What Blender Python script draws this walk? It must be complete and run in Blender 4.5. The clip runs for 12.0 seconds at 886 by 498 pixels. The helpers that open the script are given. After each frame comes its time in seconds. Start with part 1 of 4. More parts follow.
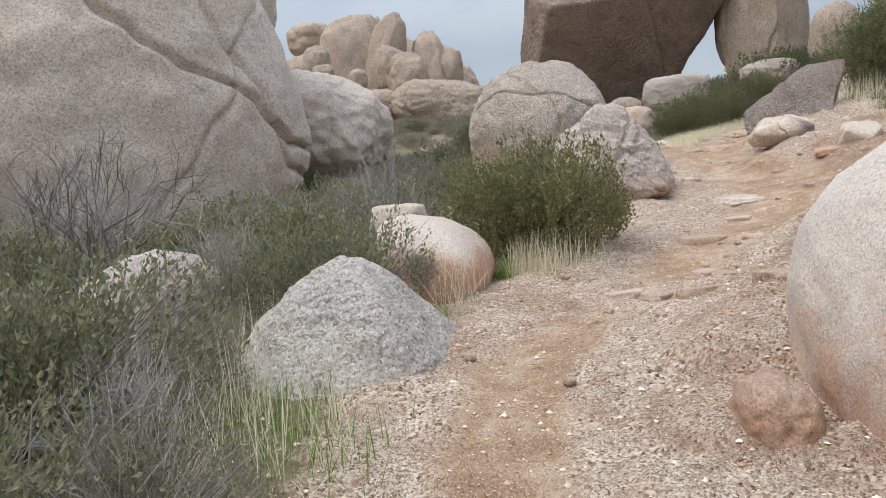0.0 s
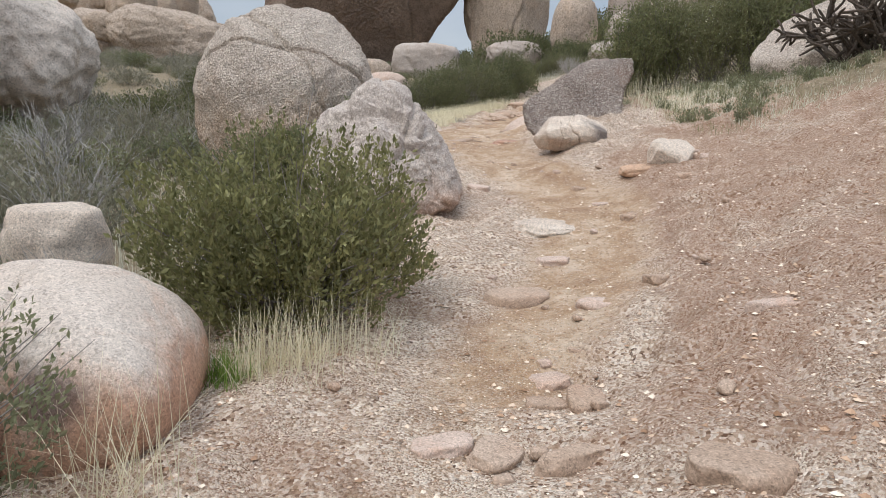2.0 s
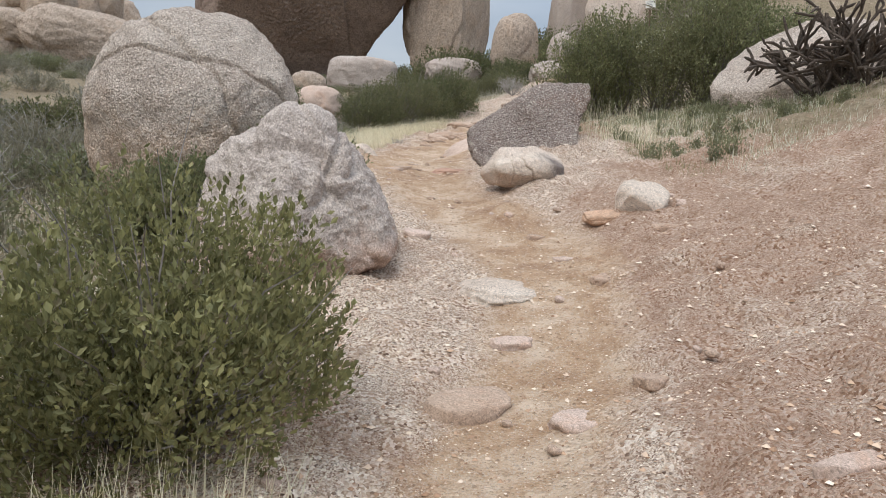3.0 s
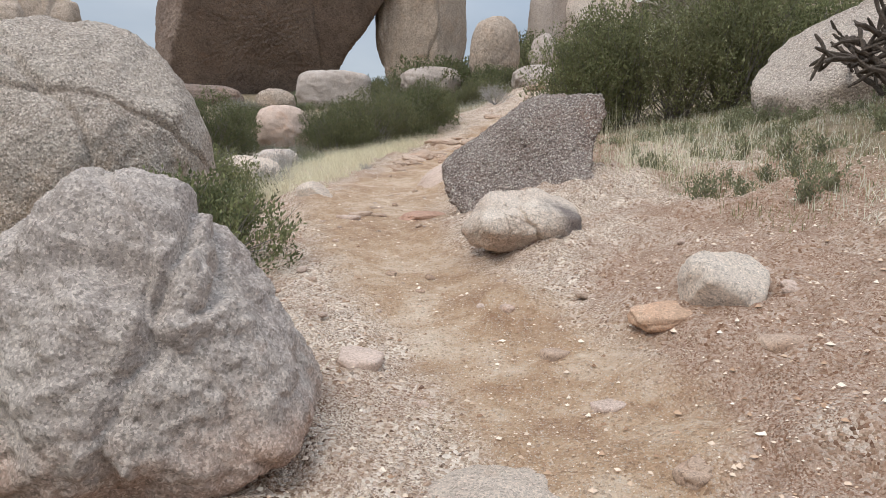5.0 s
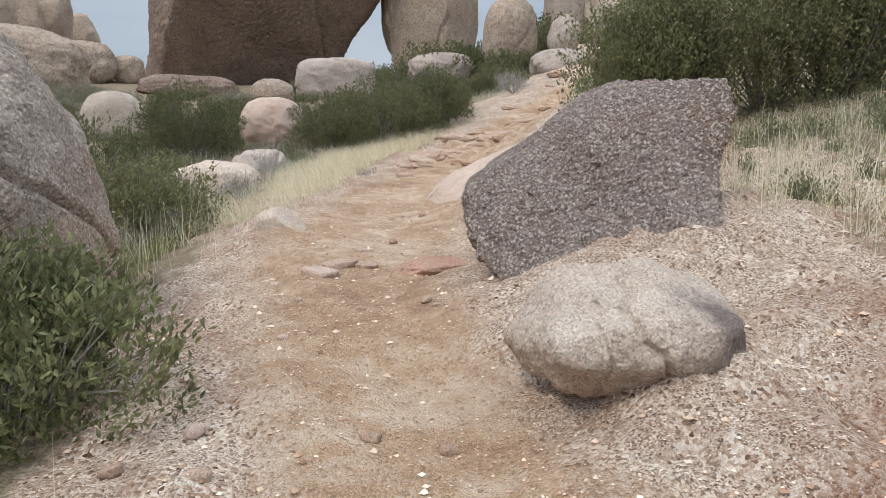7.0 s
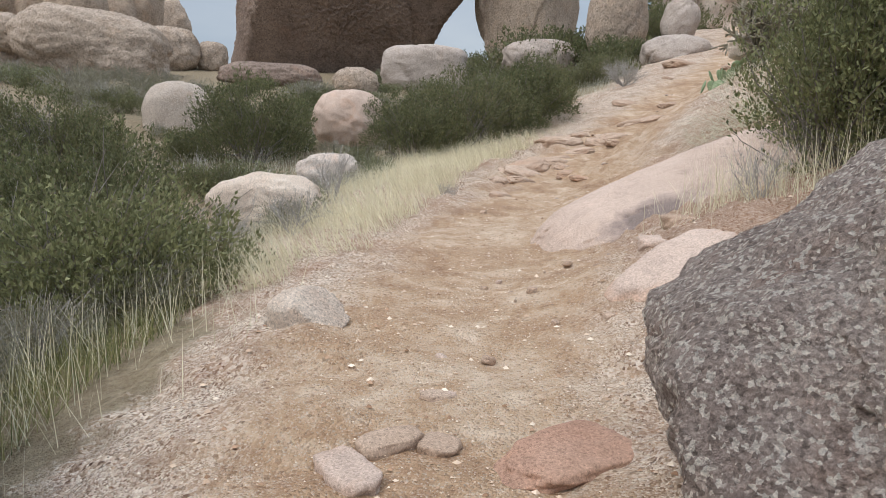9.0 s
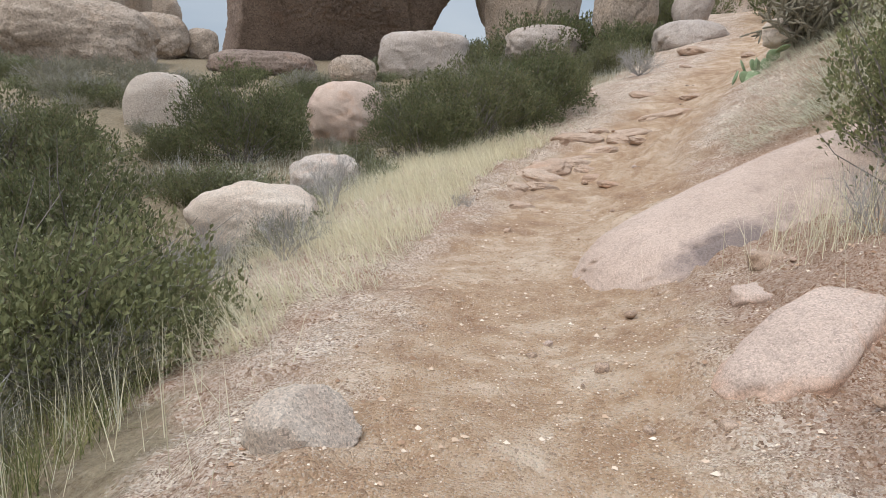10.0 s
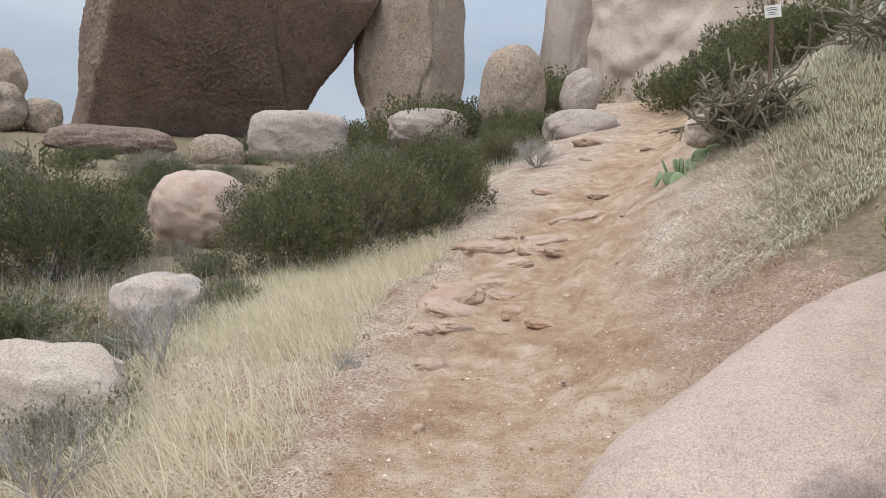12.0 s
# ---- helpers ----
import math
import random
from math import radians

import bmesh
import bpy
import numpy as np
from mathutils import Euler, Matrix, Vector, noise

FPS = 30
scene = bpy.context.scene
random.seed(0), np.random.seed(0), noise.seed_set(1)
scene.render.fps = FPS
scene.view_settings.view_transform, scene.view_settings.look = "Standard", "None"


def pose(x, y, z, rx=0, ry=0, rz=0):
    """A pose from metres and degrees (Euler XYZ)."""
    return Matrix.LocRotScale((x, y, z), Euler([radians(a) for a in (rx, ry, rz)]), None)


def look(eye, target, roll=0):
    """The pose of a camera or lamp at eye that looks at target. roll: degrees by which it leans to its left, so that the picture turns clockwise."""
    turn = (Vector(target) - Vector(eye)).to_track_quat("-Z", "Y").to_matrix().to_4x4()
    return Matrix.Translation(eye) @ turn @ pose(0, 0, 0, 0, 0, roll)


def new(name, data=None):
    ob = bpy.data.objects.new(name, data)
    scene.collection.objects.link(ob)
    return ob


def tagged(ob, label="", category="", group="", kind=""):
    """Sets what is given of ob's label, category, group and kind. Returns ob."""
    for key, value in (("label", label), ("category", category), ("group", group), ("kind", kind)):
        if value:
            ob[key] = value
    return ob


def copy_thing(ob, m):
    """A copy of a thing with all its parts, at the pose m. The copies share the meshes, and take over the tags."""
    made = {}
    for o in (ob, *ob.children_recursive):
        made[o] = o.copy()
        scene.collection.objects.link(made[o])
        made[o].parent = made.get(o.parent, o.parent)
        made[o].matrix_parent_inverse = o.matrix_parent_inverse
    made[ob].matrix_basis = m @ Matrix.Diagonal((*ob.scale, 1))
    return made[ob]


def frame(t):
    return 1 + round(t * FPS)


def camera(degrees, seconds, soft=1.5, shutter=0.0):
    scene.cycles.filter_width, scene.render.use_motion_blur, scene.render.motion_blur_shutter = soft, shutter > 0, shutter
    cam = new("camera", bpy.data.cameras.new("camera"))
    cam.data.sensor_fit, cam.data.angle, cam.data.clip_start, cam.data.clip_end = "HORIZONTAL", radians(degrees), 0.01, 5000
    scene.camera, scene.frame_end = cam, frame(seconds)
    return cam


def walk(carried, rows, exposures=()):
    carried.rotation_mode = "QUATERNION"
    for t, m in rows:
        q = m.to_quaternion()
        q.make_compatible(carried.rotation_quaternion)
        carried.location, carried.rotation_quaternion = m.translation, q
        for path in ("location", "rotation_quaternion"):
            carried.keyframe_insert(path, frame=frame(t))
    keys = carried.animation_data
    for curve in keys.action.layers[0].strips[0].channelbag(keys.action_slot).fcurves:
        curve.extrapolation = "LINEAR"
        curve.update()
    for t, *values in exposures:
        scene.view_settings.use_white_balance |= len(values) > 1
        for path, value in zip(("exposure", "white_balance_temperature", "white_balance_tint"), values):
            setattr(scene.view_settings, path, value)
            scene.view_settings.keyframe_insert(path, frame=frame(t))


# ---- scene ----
cam = camera(61.4, 12.0, soft=0.8)
METRES, EYE, TILT, LEAN, TURN = 15.0, 1.45, -6.0, 4.0, 0.0
PATH = [
    (0, (0.079, 0.05, 1.439), (0.056, 2.04, 1.234), -4.1),
    (0.5, (0.098, 0.695, 1.602), (0.205, 2.675, 1.341), -4.9),
    (1, (0.107, 1.21, 1.697), (0.457, 3.152, 1.369), -2.5),
    (1.5, (0.219, 1.728, 1.666), (0.752, 3.623, 1.312), 0.1),
    (2, (0.28, 2.426, 1.757), (0.949, 4.28, 1.417), 2.3),
    (2.5, (0.459, 2.95, 1.816), (1.229, 4.768, 1.498), 3.6),
    (3, (0.715, 3.572, 1.905), (1.544, 5.368, 1.611), 3.9),
    (3.5, (0.893, 4.146, 2.035), (1.751, 5.933, 1.764), 3.7),
    (3.7, (1.02, 4.34, 2.02), (1.882, 6.126, 1.755), 3.5),
    (5.3, (1.976, 6.028, 2.196), (2.827, 7.817, 1.923), 0.7),
    (5.5, (2.064, 6.275, 2.213), (2.912, 8.065, 1.939), 0.7),
    (6, (2.27, 6.864, 2.298), (3.116, 8.654, 2.012), 0.5),
    (6.5, (2.591, 7.408, 2.277), (3.434, 9.197, 1.982), 0.3),
    (7, (2.875, 8.022, 2.343), (3.701, 9.818, 2.042), 0.3),
    (7.2, (2.976, 8.258, 2.391), (3.787, 10.063, 2.097), 0.4),
    (8.8, (3.635, 10.19, 2.616), (4.263, 12.059, 2.281), 1.0),
    (9, (3.718, 10.409, 2.605), (4.33, 12.283, 2.268), 1.1),
    (9.5, (3.81, 11.058, 2.652), (4.393, 12.938, 2.297), 1.0),
    (10, (3.891, 11.614, 2.761), (4.512, 13.478, 2.388), 0.9),
    (10.5, (4.094, 12.2, 2.825), (4.819, 14.037, 2.509), 1.4),
    (11, (4.178, 12.838, 2.921), (4.999, 14.641, 2.649), 2.7),
    (11.5, (4.391, 13.347, 3.025), (5.284, 15.124, 2.812), 2.6),
    (12, (4.662, 13.974, 3.113), (5.591, 15.738, 2.946), 1.9),
]
walk(cam, [(t, look(eye, target, roll)) for t, eye, target, roll in PATH], exposures=[(0, 0.22), (12, 0.22)])

# ---- world and sun ----
def build_world():
    w = bpy.data.worlds.new("overcast_sky")
    scene.world = w
    w.use_nodes = True
    nt = w.node_tree
    N, L = nt.nodes, nt.links
    N.clear()
    out = N.new("ShaderNodeOutputWorld")
    bg = N.new("ShaderNodeBackground")
    sky = N.new("ShaderNodeTexSky")
    sky.sky_type, sky.sun_disc = "NISHITA", False
    sky.sun_elevation, sky.sun_rotation = radians(SUN_EL), radians(SUN_ROT)
    sc = N.new("ShaderNodeVectorMath")
    sc.operation = "SCALE"
    sc.inputs["Scale"].default_value = 0.10
    L.new(sky.outputs[0], sc.inputs[0])
    co = N.new("ShaderNodeTexCoord")
    mp = N.new("ShaderNodeMapping")
    mp.inputs["Scale"].default_value = (1.0, 1.0, 3.2)
    L.new(co.outputs["Generated"], mp.inputs[0])
    no = N.new("ShaderNodeTexNoise")
    no.inputs["Scale"].default_value, no.inputs["Detail"].default_value = 2.6, 6
    L.new(mp.outputs[0], no.inputs["Vector"])
    rp = N.new("ShaderNodeValToRGB")
    rp.color_ramp.elements[0].position, rp.color_ramp.elements[0].color = 0.3, (0.46, 0.55, 0.68, 1)
    rp.color_ramp.elements[1].position, rp.color_ramp.elements[1].color = 0.68, (0.70, 0.76, 0.84, 1)
    L.new(no.outputs["Fac"], rp.inputs[0])
    # a cloud deck is brightest overhead
    sep = N.new("ShaderNodeSeparateXYZ")
    L.new(co.outputs["Generated"], sep.inputs[0])
    mr = N.new("ShaderNodeMapRange")
    mr.inputs["From Min"].default_value, mr.inputs["From Max"].default_value = 0.15, 1.0
    mr.inputs["To Min"].default_value, mr.inputs["To Max"].default_value = 0.72, SKY_TOP
    L.new(sep.outputs["Z"], mr.inputs["Value"])
    cl = N.new("ShaderNodeVectorMath")
    cl.operation = "SCALE"
    L.new(rp.outputs[0], cl.inputs[0])
    L.new(mr.outputs[0], cl.inputs["Scale"])
    mx = N.new("ShaderNodeMix")
    mx.data_type = "RGBA"
    mx.inputs["Factor"].default_value = 0.86
    L.new(sc.outputs[0], mx.inputs["A"])
    L.new(cl.outputs[0], mx.inputs["B"])
    L.new(mx.outputs["Result"], bg.inputs["Color"])
    bg.inputs["Strength"].default_value = 1.0
    L.new(bg.outputs[0], out.inputs[0])


SUN_EL, SUN_ROT, SKY_TOP = 56.0, 245.0, 2.6
build_world()
sun = new("sun", bpy.data.lights.new("sun", "SUN"))
sun.data.energy, sun.data.angle, sun.data.color = 1.5, radians(22), (1.0, 0.92, 0.82)
az = radians(SUN_ROT)
sun.matrix_world = look((0, 0, 0), (-math.sin(az) * math.cos(radians(SUN_EL)), -math.cos(az) * math.cos(radians(SUN_EL)), -math.sin(radians(SUN_EL))))


# ---- materials ----
class Mat:
    """Short-hand for building one node material."""

    def __init__(self, name, rough=0.9, spec=0.25):
        self.m = bpy.data.materials.new(name)
        self.m.use_nodes = True
        self.nt = self.m.node_tree
        self.b = self.nt.nodes["Principled BSDF"]
        self.b.inputs["Roughness"].default_value = rough
        self.b.inputs["Specular IOR Level"].default_value = spec
        self.pos = self.nt.nodes.new("ShaderNodeNewGeometry").outputs["Position"]

    def link(self, a, b):
        self.nt.links.new(a, b)

    def node(self, kind, **inputs):
        n = self.nt.nodes.new(kind)
        for k, v in inputs.items():
            n.inputs[k.replace("_", " ")].default_value = v
        return n

    def noise(self, scale, detail=4, rough=0.55, vec=None, distort=0.0):
        n = self.node("ShaderNodeTexNoise", Scale=scale, Detail=detail, Roughness=rough, Distortion=distort)
        self.link(vec or self.pos, n.inputs["Vector"])
        return n.outputs["Fac"]

    def voronoi(self, scale, out="Distance", feature="F1", vec=None):
        n = self.node("ShaderNodeTexVoronoi", Scale=scale)
        n.feature = feature
        self.link(vec or self.pos, n.inputs["Vector"])
        return n.outputs[out]

    def ramp(self, fac, *stops):
        n = self.nt.nodes.new("ShaderNodeValToRGB")
        e = n.color_ramp.elements
        while len(e) < len(stops):
            e.new(0.5)
        for el, (p, c) in zip(e, stops):
            el.position = p
            el.color = (*c, 1) if not isinstance(c, float) else (c, c, c, 1)
        self.link(fac, n.inputs[0])
        return n.outputs["Color"]

    def mix(self, fac, a, b, blend="MIX"):
        n = self.nt.nodes.new("ShaderNodeMix")
        n.data_type, n.blend_type = "RGBA", blend
        for key, v in (("Factor", fac), ("A", a), ("B", b)):
            sock = n.inputs[key]
            if isinstance(v, float):
                sock.default_value = v
            elif isinstance(v, tuple):
                sock.default_value = (*v, 1)
            else:
                self.link(v, sock)
        return n.outputs["Result"]

    def math(self, op, a, b=0.0):
        n = self.nt.nodes.new("ShaderNodeMath")
        n.operation = op
        for i, v in enumerate((a, b)):
            if isinstance(v, (int, float)):
                n.inputs[i].default_value = v
            else:
                self.link(v, n.inputs[i])
        return n.outputs[0]

    def color(self, c):
        if isinstance(c, tuple):
            self.b.inputs["Base Color"].default_value = (*c, 1)
        else:
            self.link(c, self.b.inputs["Base Color"])
        return self

    def bump(self, height, strength=0.5, dist=0.01):
        n = self.node("ShaderNodeBump", Strength=strength, Distance=dist)
        self.link(height, n.inputs["Height"])
        self.link(n.outputs[0], self.b.inputs["Normal"])
        return self

    def see_through(self, col, amount):
        """Thin leaves pass some light on."""
        tr = self.nt.nodes.new("ShaderNodeBsdfTranslucent")
        mx = self.nt.nodes.new("ShaderNodeMixShader")
        mx.inputs[0].default_value = amount
        self.link(col, tr.inputs["Color"])
        self.link(self.b.outputs[0], mx.inputs[1])
        self.link(tr.outputs[0], mx.inputs[2])
        self.link(mx.outputs[0], self.nt.nodes["Material Output"].inputs["Surface"])

    def attr(self, name):
        n = self.nt.nodes.new("ShaderNodeAttribute")
        n.attribute_name = name
        return n.outputs["Fac"]

    def random(self):
        return self.nt.nodes.new("ShaderNodeObjectInfo").outputs["Random"]

    def island(self):
        return self.nt.nodes.new("ShaderNodeNewGeometry").outputs["Random Per Island"]


def granite(name, pale, mid, warm, warm_amount=0.5, grain=60.0, lichen=0.35, coarse=1.0, far=False, relief=0.012, flecks=0.0):
    """Weathered granite: speckled crystals, iron-stained patches, dark lichen, pitted relief."""
    m = Mat(name, 0.9, 0.18)
    k = 0.35 if far else 1.0
    big = m.noise(1.2 * k, 6, 0.62, distort=0.6)
    col = m.mix(m.ramp(big, (0.35, 0.0), (0.65, 1.0)), pale, mid)
    stain = m.ramp(m.math("ADD", m.math("ADD", m.math("MULTIPLY", m.math("SUBTRACT", m.noise(2.3 * k, 10, 0.74, distort=0.7), 0.5), 1.5), 0.47), m.attr("stain")), (0.60 - 0.2 * warm_amount, 0.0), (0.95 - 0.2 * warm_amount, 0.85))
    col = m.mix(m.math("MULTIPLY", stain, min(1.0, 0.4 + warm_amount)), col, warm)
    dark = m.ramp(m.noise(5.0 * k, 9, 0.75, distort=0.3), (0.53, 0.0), (0.72, 1.0))
    col = m.mix(m.math("MULTIPLY", dark, lichen), col, tuple(c * 0.38 for c in mid))
    streak = m.ramp(m.noise(2.4 * k, 8, 0.7, distort=1.2), (0.60, 0.0), (0.78, 0.7))
    col = m.mix(m.math("MULTIPLY", streak, 0.5), col, tuple(min(0.8, c * 1.25) for c in pale))
    mark = m.ramp(m.math("ADD", m.attr("mark"), m.math("MULTIPLY", m.math("SUBTRACT", m.noise(7.0, 7, 0.7), 0.5), 1.1)), (0.30, 0.0), (0.85, 0.75))
    col = m.mix(mark, col, (0.13, 0.105, 0.105))
    bw = m.node("ShaderNodeRGBToBW")
    warp = m.node("ShaderNodeTexNoise", Scale=grain * 0.9, Detail=4, Roughness=0.7)
    m.link(m.pos, warp.inputs["Vector"])
    shift = m.nt.nodes.new("ShaderNodeVectorMath")
    shift.operation = "MULTIPLY_ADD"
    shift.inputs[1].default_value = (1.3 / grain,) * 3
    m.link(warp.outputs["Color"], shift.inputs[0])
    m.link(m.pos, shift.inputs[2])
    m.link(m.voronoi(grain * 1.6, "Color", vec=shift.outputs[0]), bw.inputs[0])
    speck = m.ramp(bw.outputs[0], (0.15, 0.36), (0.36, 0.90), (0.60, 1.05), (0.85, 1.45))
    col = m.mix(0.35 + 0.3 * min(1.0, coarse * 0.6), col, speck, "MULTIPLY")
    if flecks:
        col = m.mix(m.math("MULTIPLY", m.ramp(bw.outputs[0], (0.66, 0.0), (0.74, 1.0)), flecks), col, (0.80, 0.72, 0.63))
    fine = m.ramp(m.noise(grain * 2.2, 5, 0.75), (0.32, 0.45), (0.5, 1.0), (0.68, 1.5))
    col = m.mix(0.3 if far else 0.45 + 0.12 * min(coarse, 2.0), col, fine, "MULTIPLY")
    m.color(col)
    h = m.math("ADD", m.math("MULTIPLY", m.noise(grain * 1.1, 6, 0.75), 1.0 * coarse), m.math("MULTIPLY", m.noise(grain * 0.12, 10, 0.72), 0.9 if far else 2.2))
    h = m.math("ADD", h, m.math("MULTIPLY", m.noise(grain * 0.45, 8, 0.78), 1.6 * coarse))
    if coarse > 1.5:
        h = m.math("ADD", h, m.math("MULTIPLY", m.voronoi(grain * 0.8, vec=shift.outputs[0]), -1.2 * coarse))
    m.bump(h, 0.9, relief)
    return m.m


G_WHITE = granite("granite_white_speckled", (0.86, 0.79, 0.71), (0.70, 0.63, 0.56), (0.64, 0.50, 0.40), 0.1, 48, 0.3, 2.0, relief=0.016, flecks=0.5)
G_CREAM = granite("granite_cream", (0.72, 0.615, 0.515), (0.60, 0.485, 0.395), (0.55, 0.38, 0.27), 0.35, 70, 0.2, 0.9, relief=0.015)
G_PINK = granite("granite_pink_weathered", (0.60, 0.52, 0.45), (0.52, 0.43, 0.36), (0.50, 0.28, 0.18), 0.75, 75, 0.22, 0.5, relief=0.009)
G_SMOOTH = granite("granite_smooth_grey_pink", (0.60, 0.53, 0.475), (0.52, 0.445, 0.385), (0.50, 0.30, 0.20), 0.65, 90, 0.15, 0.35, relief=0.005)
G_GREY = granite("granite_grey_rough", (0.55, 0.475, 0.415), (0.42, 0.35, 0.31), (0.52, 0.34, 0.25), 0.45, 70, 0.3, 1.1, relief=0.010, flecks=0.3)
G_DOME = granite("granite_dome_tan", (0.60, 0.51, 0.43), (0.49, 0.40, 0.33), (0.54, 0.38, 0.265), 0.4, 46, 0.3, 1.6, relief=0.016, flecks=0.4)
G_RUST = granite("granite_rust_dark", (0.62, 0.50, 0.43), (0.40, 0.305, 0.26), (0.42, 0.26, 0.19), 0.5, 52, 0.7, 2.6, relief=0.035, flecks=0.9)
G_BIG = granite("granite_cliff", (0.44, 0.375, 0.33), (0.36, 0.30, 0.255), (0.40, 0.29, 0.215), 0.35, 22, 0.3, 1.0, far=True, relief=0.018)
G_HILL = granite("granite_hill_pale", (0.60, 0.52, 0.45), (0.51, 0.425, 0.36), (0.55, 0.40, 0.29), 0.35, 22, 0.3, 1.0, far=True, relief=0.018)
G_TAN = granite("granite_far_tan", (0.50, 0.40, 0.32), (0.41, 0.325, 0.255), (0.47, 0.325, 0.22), 0.5, 11, 0.3, 1.0, far=True, relief=0.08)
# tan-brown rock with the overhang's shade put into its base colour
G_BROWN_SHADED = granite("granite_brown_shade_in_colour", (0.31, 0.235, 0.19), (0.21, 0.155, 0.125), (0.31, 0.20, 0.145), 0.4, 10, 0.6, 1.0, far=True, relief=0.06)
G_SLAB = granite("granite_smooth_slab", (0.57, 0.44, 0.365), (0.45, 0.34, 0.275), (0.54, 0.34, 0.235), 0.7, 80, 0.35, 0.35, relief=0.01)
G_ORANGE = granite("granite_orange_weathered", (0.54, 0.38, 0.27), (0.46, 0.30, 0.205), (0.52, 0.27, 0.155), 0.8, 80, 0.2, 0.5, relief=0.008)
G_RED = granite("granite_red_ledge", (0.47, 0.30, 0.22), (0.38, 0.22, 0.155), (0.42, 0.22, 0.14), 0.7, 80, 0.3, 0.6, relief=0.008)
G_STONE = granite("trail_stone", (0.47, 0.355, 0.275), (0.39, 0.275, 0.20), (0.44, 0.265, 0.175), 0.6, 80, 0.2, 0.8, relief=0.006)


def ground_material():
    m = Mat("decomposed_granite_ground", 0.95, 0.12)
    trail, grassy = m.attr("trail"), m.attr("litter")
    wob = m.math("ADD", trail, m.math("MULTIPLY", m.math("SUBTRACT", m.noise(2.3, 10, 0.77, distort=0.7), 0.5), 1.35))
    dirt_f = m.ramp(wob, (0.30, 0.0), (0.74, 0.95))
    bw, bw2 = m.node("ShaderNodeRGBToBW"), m.node("ShaderNodeRGBToBW")
    m.link(m.voronoi(70, "Color"), bw.inputs[0])
    m.link(m.voronoi(150, "Color"), bw2.inputs[0])
    gravel = m.ramp(bw.outputs[0], (0.13, (0.13, 0.075, 0.05)), (0.27, (0.45, 0.315, 0.22)), (0.52, (0.72, 0.555, 0.425)), (0.76, (0.96, 0.84, 0.72)))
    fine = m.ramp(bw2.outputs[0], (0.22, (0.22, 0.135, 0.09)), (0.48, (0.65, 0.495, 0.38)), (0.78, (0.92, 0.80, 0.67)))
    gravel = m.mix(m.ramp(m.noise(6.0, 6, 0.7), (0.42, 0.0), (0.6, 1.0)), gravel, fine)
    red = m.ramp(m.math("ADD", m.noise(1.1, 7, 0.68, distort=0.8), m.math("MULTIPLY", m.attr("bank"), 0.22)), (0.46, 0.0), (0.68, 0.85))
    gravel = m.mix(red, gravel, m.mix(0.6, gravel, (0.33, 0.16, 0.09)))
    wash = m.ramp(m.noise(2.3, 9, 0.75, distort=1.4), (0.50, 0.0), (0.66, 0.8))
    gravel = m.mix(wash, gravel, m.mix(0.6, gravel, (0.25, 0.145, 0.09)))
    dirt = m.ramp(m.math("ADD", m.math("MULTIPLY", m.noise(4.0, 10, 0.72, distort=0.4), 0.55), m.math("MULTIPLY", m.noise(0.9, 6, 0.65, distort=0.6), 0.45)), (0.36, (0.34, 0.19, 0.11)), (0.49, (0.54, 0.355, 0.22)), (0.61, (0.77, 0.605, 0.455)))
    dirt = m.mix(m.ramp(bw2.outputs[0], (0.66, 0.0), (0.84, 0.6)), dirt, (0.68, 0.58, 0.48))
    dirt = m.mix(m.ramp(bw.outputs[0], (0.12, 0.45), (0.26, 0.0)), dirt, (0.22, 0.13, 0.08))
    col = m.mix(dirt_f, gravel, dirt)
    lit = m.ramp(m.noise(16, 8, 0.75), (0.3, (0.15, 0.115, 0.07)), (0.7, (0.44, 0.36, 0.24)))
    col = m.mix(m.ramp(m.math("ADD", grassy, m.math("MULTIPLY", m.math("SUBTRACT", m.noise(3.0, 6, 0.7), 0.5), 1.3)), (0.4, 0.0), (0.72, 0.9)), col, lit)
    m.color(col)
    h = m.math("ADD", m.math("MULTIPLY", m.voronoi(70), -1.3), m.math("MULTIPLY", m.noise(11, 9, 0.72), 2.4))
    h = m.math("ADD", h, m.math("MULTIPLY", m.voronoi(150), -0.7))
    m.bump(h, 0.95, 0.018)
    return m.m


def leaf_material(name, lo, hi, dry=(0.2, 0.17, 0.1), dry_amount=0.1):
    m = Mat(name, 0.6, 0.3)
    r = m.island()
    col = m.ramp(r, (0.0, lo), (1.0 - dry_amount - 0.12, hi), (1.0 - dry_amount * 0.5, dry))
    col = m.mix(m.ramp(m.noise(3.0, 3), (0.35, 0.0), (0.7, 0.6)), col, tuple(c * 0.7 for c in lo))
    col = m.mix(m.ramp(m.random(), (0.0, 0.0), (1.0, 0.55)), col, m.mix(0.45, col, tuple(min(1.0, c * 1.5) for c in dry)))
    col = m.mix(m.ramp(m.noise(9.0, 3), (0.42, 0.0), (0.68, 0.25)), col, tuple(c * 0.6 for c in lo))
    m.color(col)
    m.see_through(col, 0.35)
    return m.m


def plain_material(name, a, b, scale=30.0, rough=0.85, bump=0.3, dist=0.004):
    m = Mat(name, rough, 0.2)
    m.color(m.ramp(m.noise(scale, 6, 0.65), (0.3, a), (0.7, b)))
    m.bump(m.noise(scale * 3, 4), bump, dist)
    return m.m


def blade_material(name, a, b):
    m = Mat(name, 0.8, 0.15)
    col = m.ramp(m.island(), (0.0, a), (1.0, b))
    m.color(col)
    m.see_through(col, 0.4)
    return m.m


